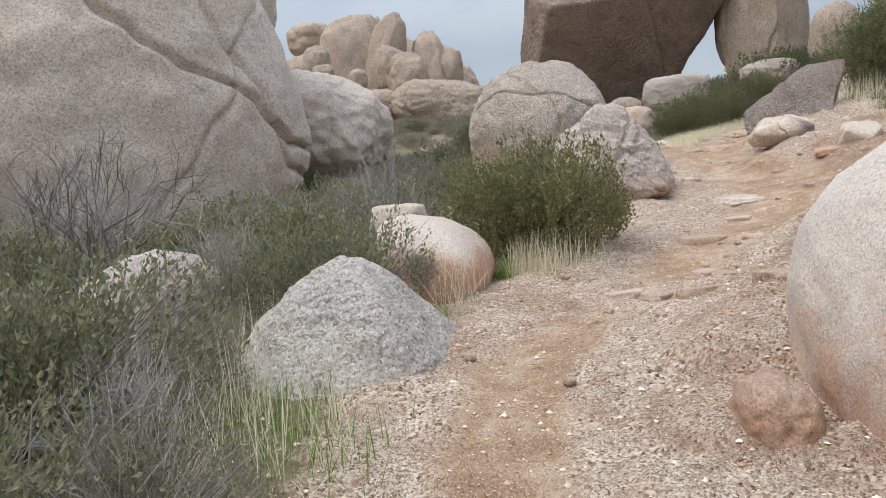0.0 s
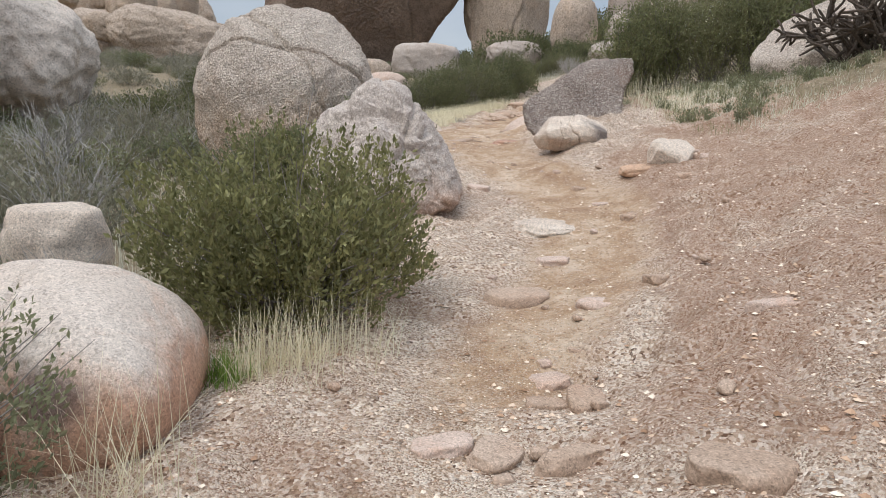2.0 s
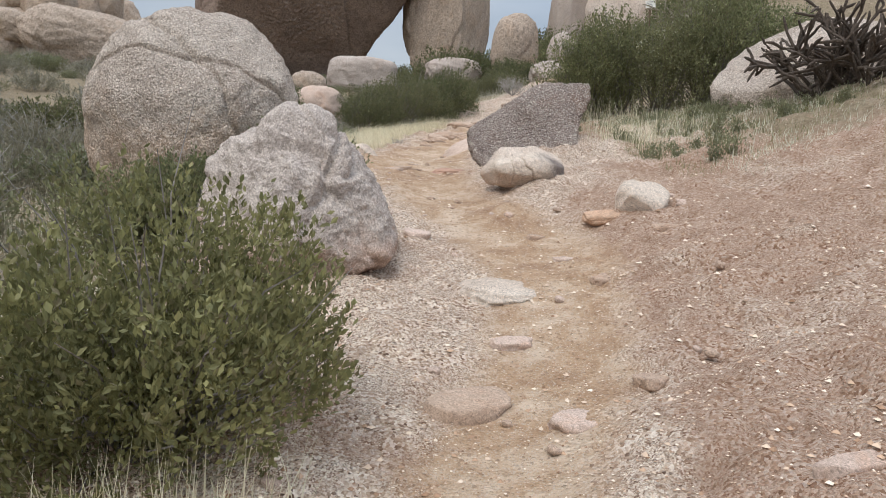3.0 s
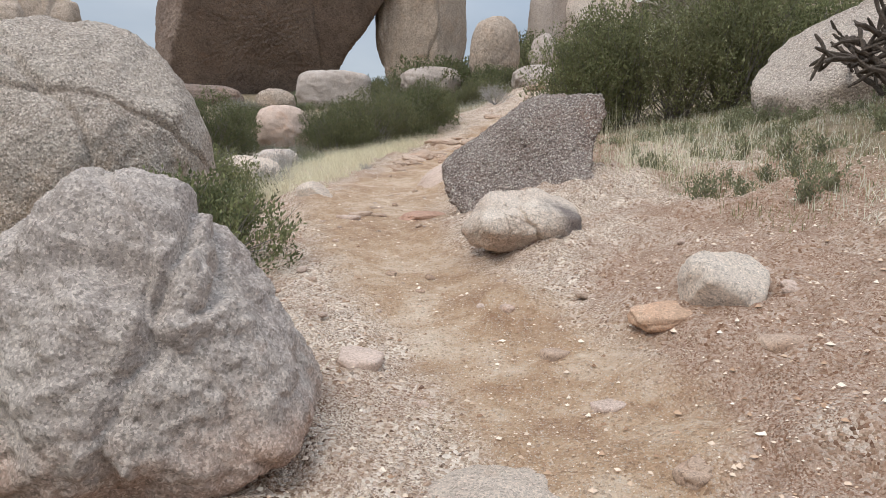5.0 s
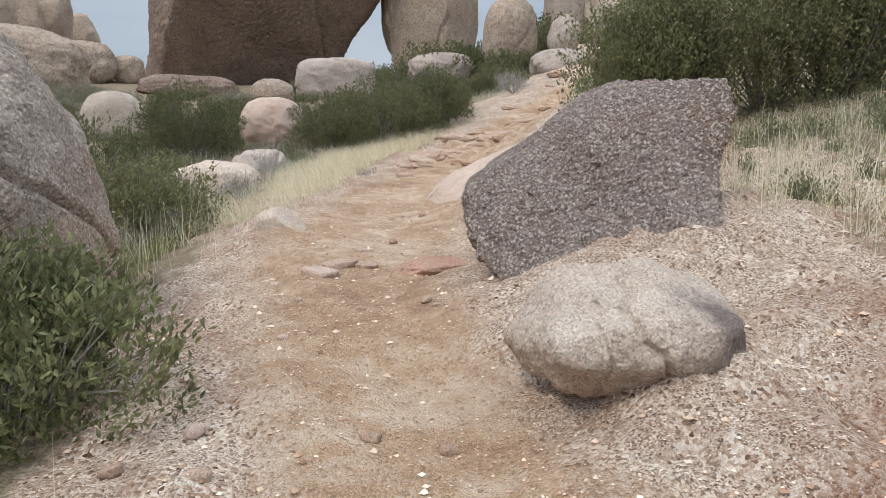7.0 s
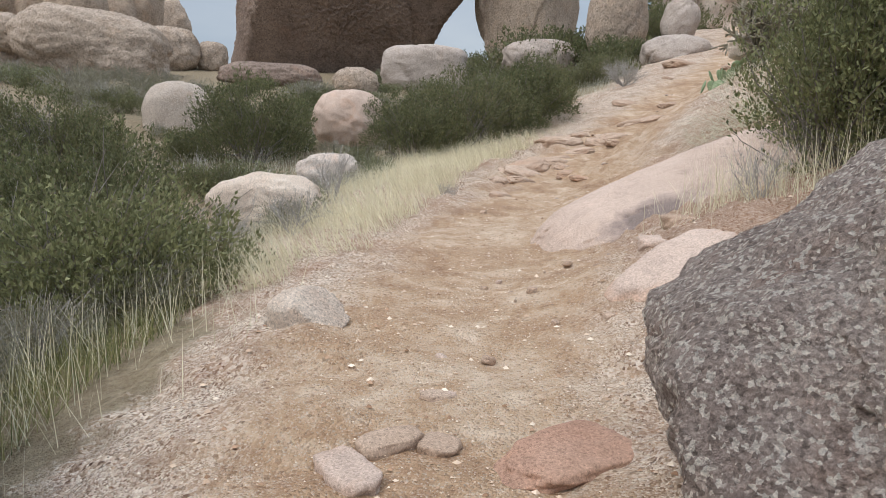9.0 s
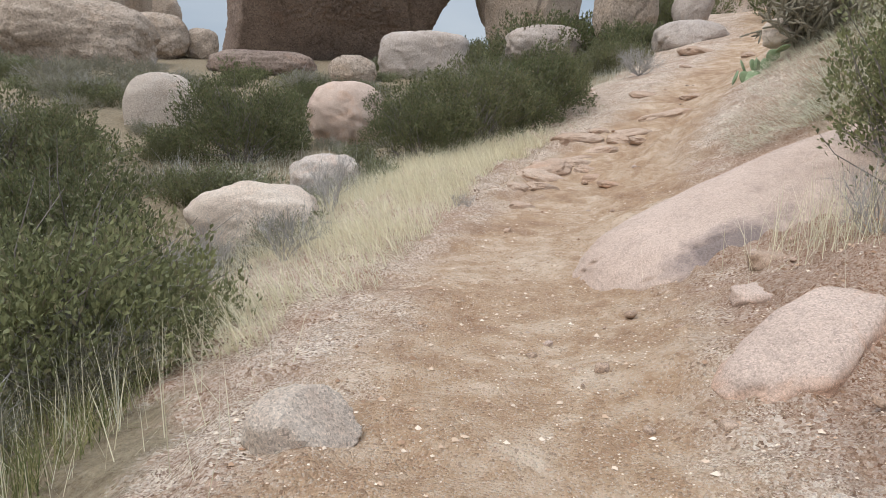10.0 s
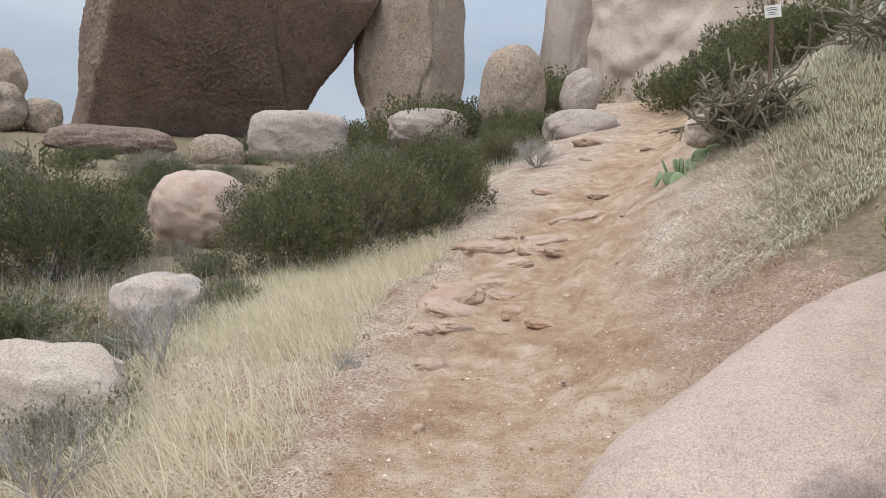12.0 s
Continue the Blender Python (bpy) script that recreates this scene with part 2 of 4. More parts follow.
M_GROUND = ground_material()
L_DARK = leaf_material("leaves_dark_green", (0.12, 0.135, 0.062), (0.33, 0.34, 0.155), dry_amount=0.12)
L_DEEP = leaf_material("leaves_deep_green", (0.07, 0.085, 0.038), (0.22, 0.235, 0.10), dry_amount=0.12)
L_OLIVE = leaf_material("leaves_olive", (0.11, 0.12, 0.042), (0.35, 0.335, 0.13), dry_amount=0.08)
L_BLUE = leaf_material("leaves_grey_green", (0.14, 0.155, 0.085), (0.37, 0.38, 0.22), dry_amount=0.14)
L_GREY = leaf_material("leaves_dusty_grey", (0.15, 0.15, 0.10), (0.35, 0.33, 0.23), dry=(0.3, 0.26, 0.19), dry_amount=0.25)
M_TWIG = plain_material("twig_bark_grey", (0.13, 0.11, 0.095), (0.27, 0.245, 0.22))
M_DEAD = plain_material("dead_twig_pale", (0.24, 0.22, 0.20), (0.46, 0.43, 0.40))
M_CHOLLA = plain_material("cholla_stem", (0.15, 0.13, 0.095), (0.34, 0.30, 0.22), 40, bump=0.9, dist=0.02)
M_CHOLLA_DARK = plain_material("cholla_stem_dark", (0.05, 0.04, 0.032), (0.15, 0.115, 0.09), 40, bump=0.9, dist=0.02)
M_PEAR = plain_material("prickly_pear_pad", (0.17, 0.24, 0.12), (0.30, 0.36, 0.22), 12, 0.6)
M_DRY = blade_material("dry_grass_straw", (0.58, 0.51, 0.34), (0.88, 0.82, 0.63))
M_PALE = blade_material("matted_grass_pale", (0.54, 0.52, 0.39), (0.87, 0.84, 0.69))
M_GREEN = blade_material("green_grass", (0.10, 0.17, 0.035), (0.24, 0.33, 0.08))
M_DULL = blade_material("dull_green_grass", (0.10, 0.12, 0.045), (0.36, 0.33, 0.16))
M_SIGN = plain_material("sign_white_paint", (0.70, 0.69, 0.64), (0.80, 0.79, 0.75), 6, 0.5, 0.05)
M_POST = plain_material("sign_post_brown", (0.10, 0.075, 0.05), (0.18, 0.13, 0.09))
M_INK = plain_material("sign_ink", (0.10, 0.10, 0.09), (0.16, 0.15, 0.14))


# ---- the lie of the land ----
TRAIL = np.array([(0.3, -60, -3.5), (0.3, -6, -0.35), (0.35, 0, 0.05), (0.45, 3.7, 0.45), (1.4, 5.2, 0.63), (2.4, 6.7, 0.76), (3.1, 8.0, 1.0), (3.6, 9.2, 1.2),
                  (4.2, 11.2, 1.38), (4.9, 13.2, 1.52), (6.1, 16.4, 1.57), (7.5, 18.8, 1.72), (8.8, 20.9, 1.93), (10.9, 22.9, 2.35), (15.7, 26.9, 3.75),
                  (20.0, 30.5, 5.0), (24, 35.5, 6.5), (30, 43, 7.2)])
RISE = ([-60, 2.6, 4.3, 9, 11, 14.3, 16, 19, 22, 28, 40], [0.08, 0.08, 0.43, 0.43, 0.45, 0.6, 0.34, 0.40, 0.77, 0.6, 0.5])
RISE_FAR = ([-60, 2.6, 4.3, 9, 11, 14, 17, 19, 22, 28, 40], [0.15, 0.15, 0.43, 0.43, 0.3, 0.2, 0.28, 0.4, 0.77, 0.6, 0.5])
BASE = ([-60, 0, 10, 18, 27, 33, 46, 60, 90], [-3.5, 0.0, 0.6, 0.9, 2.0, 3.0, 4.6, 5.8, 5.0])


# low mounds and hummocks of gravel: x, y, height, radius
MOUNDS = [(4.0, 9.35, 0.13, 0.38), (2.72, 10.0, 0.10, 0.45), (5.05, 11.15, 0.27, 0.75), (5.75, 10.9, 0.16, 0.5), (4.65, 9.75, 0.13, 0.6), (4.55, 8.6, 0.10, 0.45),
          (6.1, 14.4, 0.12, 0.6), (4.1, 14.0, 0.08, 0.4), (4.6, 10.0, 0.10, 0.35), (2.75, 5.6, 0.08, 0.5), (1.5, 3.7, 0.06, 0.45)]


def step(a, b, v):
    t = np.clip((v - a) / (b - a), 0, 1)
    return t * t * (3 - 2 * t)


def wave(x, y, f, s):
    """Cheap smooth unevenness from a few crossed sines."""
    return (np.sin(x * f + s + 1.3 * np.sin(y * f * 0.7 + s * 2)) + np.sin(y * f * 1.13 - s + 1.1 * np.sin(x * f * 0.83 - s)) + 0.6 * np.sin((x + y) * f * 1.9 + 3 * s)) / 2.6


def land(x, y):
    """Height of the ground and the signed distance right of the trail's middle."""
    x, y = np.asarray(x, float), np.asarray(y, float)
    best, d, zt = np.full(x.shape, 1e9), np.zeros(x.shape), np.zeros(x.shape)
    wsum, zsum = np.zeros(x.shape), np.zeros(x.shape)
    for a, b in zip(TRAIL[:-1], TRAIL[1:]):
        v = b[:2] - a[:2]
        u = np.clip(((x - a[0]) * v[0] + (y - a[1]) * v[1]) / (v @ v), 0, 1)
        ex, ey = x - a[0] - u * v[0], y - a[1] - u * v[1]
        dist = np.hypot(ex, ey)
        w = 1.0 / (dist + 0.15) ** 4
        wsum, zsum = wsum + w, zsum + w * (a[2] + u * (b[2] - a[2]))
        near = dist < best
        sign = np.sign(v[1] * ex - v[0] * ey)
        best, d = np.where(near, dist, best), np.where(near, dist * sign, d)
    zt = zsum / wsum
    rise = np.interp(y, *RISE)
    dr, far_rise = np.maximum(0, d - 0.35), np.interp(y, *RISE_FAR)
    right = rise * (np.minimum(dr, 1.2) - 0.35 * (1 - np.exp(-dr / 0.35))) + far_rise * (np.clip(dr - 1.2, 0, 3.3) + 0.45 * np.clip(dr - 4.5, 0, 14))
    left = (np.interp(y, *BASE) - zt) * step(0.7, np.interp(y, [20, 30, 45], [4.5, 8.0, 16.0]), -d)
    z = zt + np.where(d > 0, right, left)
    z = z - 0.04 * np.exp(-(d / 0.4) ** 2) + 0.03 * wave(x, y, 1.7, 0.4) + 0.014 * wave(x, y, 5.3, 2.0)
    z = z + 0.12 * wave(x, y, 0.5, 1.0) * step(2.5, 6, np.abs(d))
    for mx, my, mh, mr in MOUNDS:
        z = z + mh * np.exp(-((x - mx) ** 2 + (y - my) ** 2) / mr ** 2)
    far = step(70, 130, np.hypot(x - 10, y - 25))
    return z * (1 - far) + (1.5 + 2.5 * wave(x, y, 0.012, 0.3)) * far, d


def at_ground(x, y):
    return float(land(x, y)[0])


def relief(X, Y, D):
    """Small washed-out unevenness of the soil, with low eroded ridges along the bank."""
    fine = step(8, 3, np.abs(D)) * step(30, 24, Y)
    bank = step(0.5, 1.2, D) * step(6.0, 4.0, D) * step(3.2, 4.5, Y) * step(21, 18, Y)
    out = np.zeros(X.shape)
    flat = out.ravel()
    for k, (x, y, d, f, b) in enumerate(zip(X.ravel(), Y.ravel(), D.ravel(), fine.ravel(), bank.ravel())):
        if f > 0.01:
            v = 0.06 * f * noise.fractal((x * 2.4, y * 2.4, 3.0), 0.75, 2.1, 5) * (1 - 0.6 * math.exp(-(d / 0.5) ** 2))
            if b > 0.01:
                v += 0.085 * b * (0.35 - abs(noise.fractal((d * 2.6, y * 0.9, 8.0), 0.75, 2.1, 5)))
            flat[k] = v
    return out * (1 + 1.3 * step(18, 21, Y))


def build_ground():
    def axis(a, b, fine, lo, hi):
        mid = list(np.arange(a, b, fine))
        down, up, g = [], [], fine
        v = a
        while v > lo:
            g *= 1.16
            v -= g
            down.append(v)
        v, g = b, fine
        while v < hi:
            g *= 1.16
            v += g
            up.append(v)
        return np.array(down[::-1] + mid + up)
    xs, ys = axis(-1.5, 10.5, 0.056, -2500, 2500), axis(1.8, 24.0, 0.06, -2500, 2500)
    X, Y = np.meshgrid(xs, ys)
    Z, D = land(X, Y)
    Z = Z + relief(X, Y, D)
    nx, ny = len(xs), len(ys)
    me = bpy.data.meshes.new("ground")
    verts = np.stack([X, Y, Z], -1).reshape(-1, 3)
    i = np.arange(nx * ny).reshape(ny, nx)
    faces = np.stack([i[:-1, :-1], i[:-1, 1:], i[1:, 1:], i[1:, :-1]], -1).reshape(-1, 4)
    me.from_pydata(verts.tolist(), [], faces.tolist())
    width = np.interp(Y, [0, 4, 6, 8, 10, 12, 13, 18, 24, 32], [0.3, 0.32, 0.5, 0.5, 0.5, 0.65, 0.9, 1.25, 1.3, 1.1])
    swing = np.interp(Y, [2, 3.5, 5, 6.6, 8, 9, 10.1, 11, 13, 16, 19], [-0.25, -0.13, 0.1, 0.37, 0.52, 0.2, -0.12, -0.25, -0.3, 0.1, 0.5])
    trail = np.exp(-(np.abs(D - swing) / width) ** 2.4) * (1 - 0.6 * np.exp(-((Y - 4.75) / 0.7) ** 2))
    litter = np.maximum(step(2.3, 3.2, -D) + step(0.75 + 0.35 * step(3.6, 5, Y), 1.25 + 0.35 * step(3.6, 5, Y) + 0.4 * step(11, 12.5, Y), -D) * step(16.2, 14.5, Y), 0.75 * step(2.0, 3.3, D) * step(6.5, 9, Y))
    bank = step(0.6, 1.1, D) * step(4.6, 3.0, D) * step(3.5, 5, Y) * (step(10.5, 9, Y) + step(11.5, 13, Y)) * step(20, 17, Y)
    for key, val in (("trail", trail), ("litter", litter), ("bank", bank)):
        a = me.attributes.new(key, "FLOAT", "POINT")
        a.data.foreach_set("value", val.ravel().astype(np.float32))
    me.materials.append(M_GROUND)
    me.shade_smooth()
    return tagged(new("ground", me), "tan decomposed-granite hillside with a worn dirt trail", "ground", kind="structure")


ground = build_ground()


# ---- rocks ----
def unit(v):
    v = np.asarray(v, float)
    return v / np.linalg.norm(v)


def rock_mesh(name, half, seed, power=2.4, amp=0.12, cuts=(), cracks=(), level=5, mat=None, freq=1.3, fine=0.012, stain_top=None, mark=None):
    """A boulder about the origin: a rounded block, uneven, with flat breaks (cuts) and grooves (cracks).
    cuts: (normal, how far out, bite); cracks: (normal, offset, width, depth), in units of the half sizes."""
    bm = bmesh.new()
    bmesh.ops.create_icosphere(bm, subdivisions=level, radius=1.0)
    off = Vector((seed * 7.13, seed * 3.71, seed * 1.37))
    cuts = [(Vector(unit(n)), k, b) for n, k, b in cuts]
    cracks = [(Vector(unit(n)), k, w, dp) for n, k, w, dp in cracks]
    size = Vector(half)
    mean = (size.x + size.y + size.z) / 3
    for v in bm.verts:
        d = v.co.normalized()
        r = (abs(d.x) ** power + abs(d.y) ** power + abs(d.z) ** power) ** (-1 / power)
        r *= 1 + amp * noise.fractal(d * freq + off, 1.0, 2.0, 3)
        p = d * r
        for n, k, bite in cuts:
            over = p.dot(n) - k - 0.03 * noise.noise(p * 4 + off)
            if over > 0:
                p = p - n * over * bite
        for n, k, w, dp in cracks:
            dist = abs(p.dot(n) - k + 0.07 * noise.fractal(p * 2.3 + off, 1.0, 2.0, 3))
            if dist < w:
                p = p * (1 - dp * (1 - dist / w))
        p = p * (1 + fine * noise.fractal(p * 7 + off, 0.8, 2.1, 4))
        v.co = Vector((p.x * size.x, p.y * size.y, p.z * size.z))
    me = bpy.data.meshes.new(name)
    bm.to_mesh(me)
    bm.free()
    me.shade_smooth()
    if mat:
        me.materials.append(mat)
    if mark:
        p = np.array([v.co for v in me.vertices]) / np.array(half) - np.array(mark[:3])
        a = me.attributes.new("mark", "FLOAT", "POINT")
        a.data.foreach_set("value", np.exp(-(p * np.array([0.8, 0.9, 0.7]) / mark[3]) ** 2 @ np.ones(3)).astype(np.float32))
    if stain_top is not None:
        z = np.array([v.co.z for v in me.vertices]) / half[2]
        a = me.attributes.new("stain", "FLOAT", "POINT")
        a.data.foreach_set("value", (0.52 * (1 - step(stain_top - 0.6, stain_top + 0.5, z)) - 0.14).astype(np.float32))
    return me


def boulder(name, label, x, y, z, half, seed, mat, rz=0.0, tilt=(0, 0), group="", category="boulder", **kw):
    """z: the height of the rock's middle."""
    if max(half) > 0.6 and "cracks" not in kw:
        rng = np.random.default_rng(seed)
        kw["cracks"] = [(rng.normal(0, 1, 3) * (1, 1, 0.6), rng.uniform(-0.5, 0.5), 0.045, 0.05) for _ in range(2)]
        kw["fine"] = max(kw.get("fine", 0), 0.028)
    ob = new(name, rock_mesh(name, half, seed, mat=mat, **kw))
    ob.matrix_world = pose(x, y, z, tilt[0], tilt[1], rz)
    return tagged(ob, label, category, group)


def hewn_mesh(name, planes, seed, mat, sharp=9.0, amp=0.05, freq=1.6, fine=0.02, grit=0.0, cracks=(), stain=None, mark=None, level=6):
    """A broken block: the rounded meeting of planes (normal, distance in metres), with cracks (normal, offset, width, depth),
    uneven skin (fine) and coarse crystals standing proud (grit)."""
    bm = bmesh.new()
    bmesh.ops.create_icosphere(bm, subdivisions=level, radius=1.0)
    off = Vector((seed * 7.13, seed * 3.71, seed * 1.37))
    way = np.array([v.co.normalized() for v in bm.verts])
    push = np.zeros(len(way))
    for n, k in planes:
        push += np.maximum(0, way @ unit(n) / k) ** sharp
    reach = push ** (-1 / sharp)
    cracks = [(Vector(unit(n)), k, w, dp) for n, k, w, dp in cracks]
    for v, d, r in zip(bm.verts, way, reach):
        d = Vector(d)
        p = d * float(r)
        r = float(r) * (1 + amp * noise.fractal(p * freq + off, 1.0, 2.0, 4))
        p = d * r
        for n, k, w, dp in cracks:
            dist = abs(p.dot(n) - k + 0.10 * noise.fractal(p * 2.2 + off, 1.0, 2.0, 4))
            if dist < w:
                r -= dp * (1 - dist / w) ** 0.7
        r += fine * noise.fractal(p * 6 + off, 0.75, 2.1, 5)
        if grit:
            r += grit * (0.5 - noise.voronoi(p * 32)[0][0]) + grit * noise.noise(p * 17 + off)
        v.co = d * r
    me = bpy.data.meshes.new(name)
    bm.to_mesh(me)
    bm.free()
    me.shade_smooth()
    me.materials.append(mat)
    co = np.array([v.co for v in me.vertices])
    if stain:
        a = me.attributes.new("stain", "FLOAT", "POINT")
        a.data.foreach_set("value", (0.52 * (1 - step(stain[0], stain[1], co[:, 2])) - 0.14).astype(np.float32))
    if mark:
        a = me.attributes.new("mark", "FLOAT", "POINT")
        a.data.foreach_set("value", np.exp(-((co - np.array(mark[:3])) ** 2).sum(1) / mark[3] ** 2).astype(np.float32))
    return me


def hewn(name, label, x, y, z, planes, seed, mat, turn=0.0, category="boulder", **kw):
    """planes: (right, away, up, distance), as seen when looking along the bearing turn (degrees east of north)."""
    c, s = math.cos(radians(turn)), math.sin(radians(turn))

    def world(r, a, u):
        return (r * c + a * s, -r * s + a * c, u)
    kw["cracks"] = [(world(*n), k, w, dp) for n, k, w, dp in kw.get("cracks", ())]
    ob = new(name, hewn_mesh(name, [(world(r, a, u), k) for r, a, u, k in planes], seed, mat, **kw))
    ob.matrix_world = pose(x, y, z)
    return tagged(ob, label, category)


def build_near_rocks():
    hewn("boulder", "pale speckled granite rock beside the trail", -0.49, 4.12, 0.45,
         [(0.785, 0, 0.62, 0.41), (-0.60, 0, 0.80, 0.52), (0.1, -0.8, 0.6, 0.48), (0, 0.8, 0.55, 0.5), (0.05, 0, 1, 0.545), (-0.5, -0.6, 0.5, 0.56), (0.55, -0.6, 0.4, 0.52), (1, 0, 0, 0.72), (-1, 0, 0, 0.56), (0.1, -1, 0.1, 0.66), (0, 1, 0, 0.6), (0, 0, -1, 0.5)],
         1, G_WHITE, turn=10, sharp=11, amp=0.04, fine=0.022, grit=0.010, stain=(-0.35, 0.15), level=7)
    hewn("boulder", "rounded pink-orange granite boulder with a pale top", -0.13, 5.48, 0.66,
         [(0.05, -0.25, 1, 0.40), (0.62, -0.1, 0.78, 0.43), (1, 0, 0, 0.50), (0.78, -0.25, -0.58, 0.43), (-1, 0, 0.15, 0.46), (-0.1, -0.95, 0.2, 0.44), (0.1, -0.8, -0.5, 0.46), (-0.6, -0.5, 0.6, 0.46), (0, 1, 0.2, 0.5), (0, 0, -1, 0.55)],
         2, G_PINK, turn=10, sharp=7, amp=0.05, fine=0.010, cracks=[((1, 0.15, 0.05), -0.17, 0.012, 0.03)], stain=(0.02, 0.36), mark=(0.0, -0.42, 0.13, 0.13), level=7)
    boulder("boulder", "large smooth grey-pink boulder beside the trail", 2.32, 2.82, 0.68, (0.87, 0.87, 0.86), 3, G_SMOOTH, rz=5, amp=0.05, stain_top=0.1, cracks=(), fine=0.012, level=6)
    boulder("boulder", "small brown boulder leaning under a larger one", 1.25, 2.78, 0.43, (0.14, 0.19, 0.15), 4, G_STONE, amp=0.2, power=3, stain_top=0.7)
    boulder("boulder", "grey rounded rock half hidden in shrubs", -1.95, 5.05, 0.62, (0.5, 0.45, 0.42), 48, G_GREY)
    boulder("boulder", "flat-topped white rock among shrubs", -0.42, 7.5, 0.90, (0.30, 0.30, 0.34), 5, G_CREAM, cuts=[((0, 0, 1), 0.7, 0.9)])
    hewn("boulder", "grey rough granite boulder with a knobbed crest", 1.99, 8.60, 1.40,
         [(1, 0, 0, 0.64), (0.86, 0, 0.51, 0.44), (0.51, -0.1, -0.86, 0.60), (0, 0, 1, 0.66), (-0.65, 0, 0.75, 0.64), (-1, 0, 0, 0.70), (0.1, -0.9, 0.42, 0.52), (0, -0.9, -0.3, 0.56), (0.52, -0.78, 0.3, 0.46), (-0.5, -0.8, 0.25, 0.52), (0, 1, 0.2, 0.42), (0, 0, -1, 0.8)],
         6, G_GREY, turn=25, sharp=11, amp=0.09, freq=1.9, fine=0.035, cracks=[((0.9, 0.2, -0.25), 0.06, 0.05, 0.05), ((0.2, -0.3, 0.9), 0.40, 0.05, 0.045), ((0.8, -0.3, 0.5), 0.36, 0.02, 0.02)], stain=(-0.45, 0.15), level=7)
    boulder("boulder", "large tan dome of coarse granite with a crack", 1.72, 12.7, 1.85, (1.17, 1.2, 1.28), 7, G_DOME, rz=15, power=2.1, amp=0.08, fine=0.02,
            cracks=[((0.35, 0.3, 0.85), 0.12, 0.03, 0.05), ((0.9, 0.2, 0.3), -0.3, 0.03, 0.05)], stain_top=0.2, level=7)
    hewn("boulder", "dark rust-brown tilted slab of coarse granite", 5.43, 11.48, 2.12,
         [(-0.417, -0.69, 0.59, 0.20), (0.417, 0.69, -0.59, 0.34), (-0.58, 0, 0.82, 0.37), (0.28, 0, -0.96, 0.45), (0.975, 0, -0.22, 0.49), (0.03, 0, 1, 0.55), (-1, 0, -0.1, 0.74), (-0.5, 0.2, -0.85, 0.66)],
         8, G_RUST, turn=25, sharp=17, amp=0.06, freq=2.2, fine=0.032, grit=0.022, level=7)
    hewn("boulder", "pale cracked boulder at the foot of a dark slab", 4.54, 10.06, 1.655,
         [(-0.12, -0.3, 1, 0.138), (0.35, -0.2, 0.9, 0.198), (1, 0, 0, 0.396), (-0.75, -0.1, 0.65, 0.267), (-0.9, -0.3, -0.3, 0.327), (0, -1, 0.35, 0.232), (0, -0.75, -0.66, 0.215), (0, 1, 0, 0.292), (0, 0, -1, 0.189), (0.75, -0.6, -0.1, 0.327)],
         9, G_CREAM, turn=25, sharp=15, amp=0.07, freq=3.0, fine=0.022, cracks=[((0.85, -0.1, 0.5), 0.06, 0.022, 0.028), ((1, 0.1, -0.1), -0.12, 0.008, 0.014)], stain=(-0.16, 0.04), mark=(0.26, -0.20, 0.04, 0.22), level=7)
    boulder("boulder", "pale pink block of granite perched on the bank", 4.64, 8.32, 1.475, (0.205, 0.20, 0.195), 10, G_CREAM, rz=-20, power=3.2, amp=0.16, stain_top=-0.2, cuts=[((-0.5, -0.6, -0.5), 0.72, 0.85), ((0.2, -0.5, 0.8), 0.74, 0.85), ((0.85, -0.4, -0.2), 0.78, 0.8)], cracks=[((0.7, 0.3, 0.5), 0.3, 0.05, 0.06)])
    boulder("flat_stone", "flat orange stone sunk in the soil below a block", 4.36, 8.42, at_ground(4.36, 8.42) + 0.012, (0.17, 0.12, 0.05), 11, G_ORANGE, rz=-20, tilt=(6, -6), power=4, amp=0.1, category="stone")
    boulder("boulder", "pale pyramid stone in the trail", 4.22, 14.2, 1.60, (0.21, 0.18, 0.14), 12, G_CREAM, power=2.2, fine=0.03, cuts=[((0.6, -0.5, 0.6), 0.55, 0.9)], category="stone")
    boulder("rock_slab", "long smooth pink granite slab beside the trail", 8.35, 16.25, 1.99, (1.95, 0.80, 0.36), 13, G_SLAB, rz=8, tilt=(4, -17), amp=0.07, power=2.7, level=6,
                   mark=(-0.60, -0.52, 0.75, 0.27), cracks=[((0.15, 0.95, 0.2), 0.3, 0.03, 0.03), ((0.1, 0.95, 0.25), -0.25, 0.02, 0.03)], stain_top=-0.6, category="rock")
    boulder("rock_slab", "low pinkish granite slab flush with the ground", 6.28, 13.95, 1.79, (0.46, 0.24, 0.12), 14, G_SLAB, rz=20, tilt=(-4, -21), power=3, stain_top=0.6, category="rock")
    boulder("boulder", "pale speckled rock among grey shrubs", 5.7, 22.6, 1.68, (0.5, 0.4, 0.36), 15, G_GREY, power=3, amp=0.2)
    boulder("boulder", "flat white rock half hidden in shrubs", 4.5, 19.8, 1.48, (0.68, 0.45, 0.44), 16, G_CREAM, rz=-15, power=3, amp=0.15)
    boulder("boulder", "round pinkish boulder among shrubs", 6.85, 26.9, 2.55, (0.78, 0.75, 0.70), 17, G_SLAB, amp=0.09, cracks=[((0.9, -0.2, 0.2), 0.1, 0.04, 0.06), ((0.3, -0.3, 0.8), 0.25, 0.04, 0.05)])
    boulder("boulder", "tall rounded tan boulder among shrubs", 3.3, 28.7, 2.45, (0.78, 0.7, 0.95), 18, G_DOME, amp=0.07)
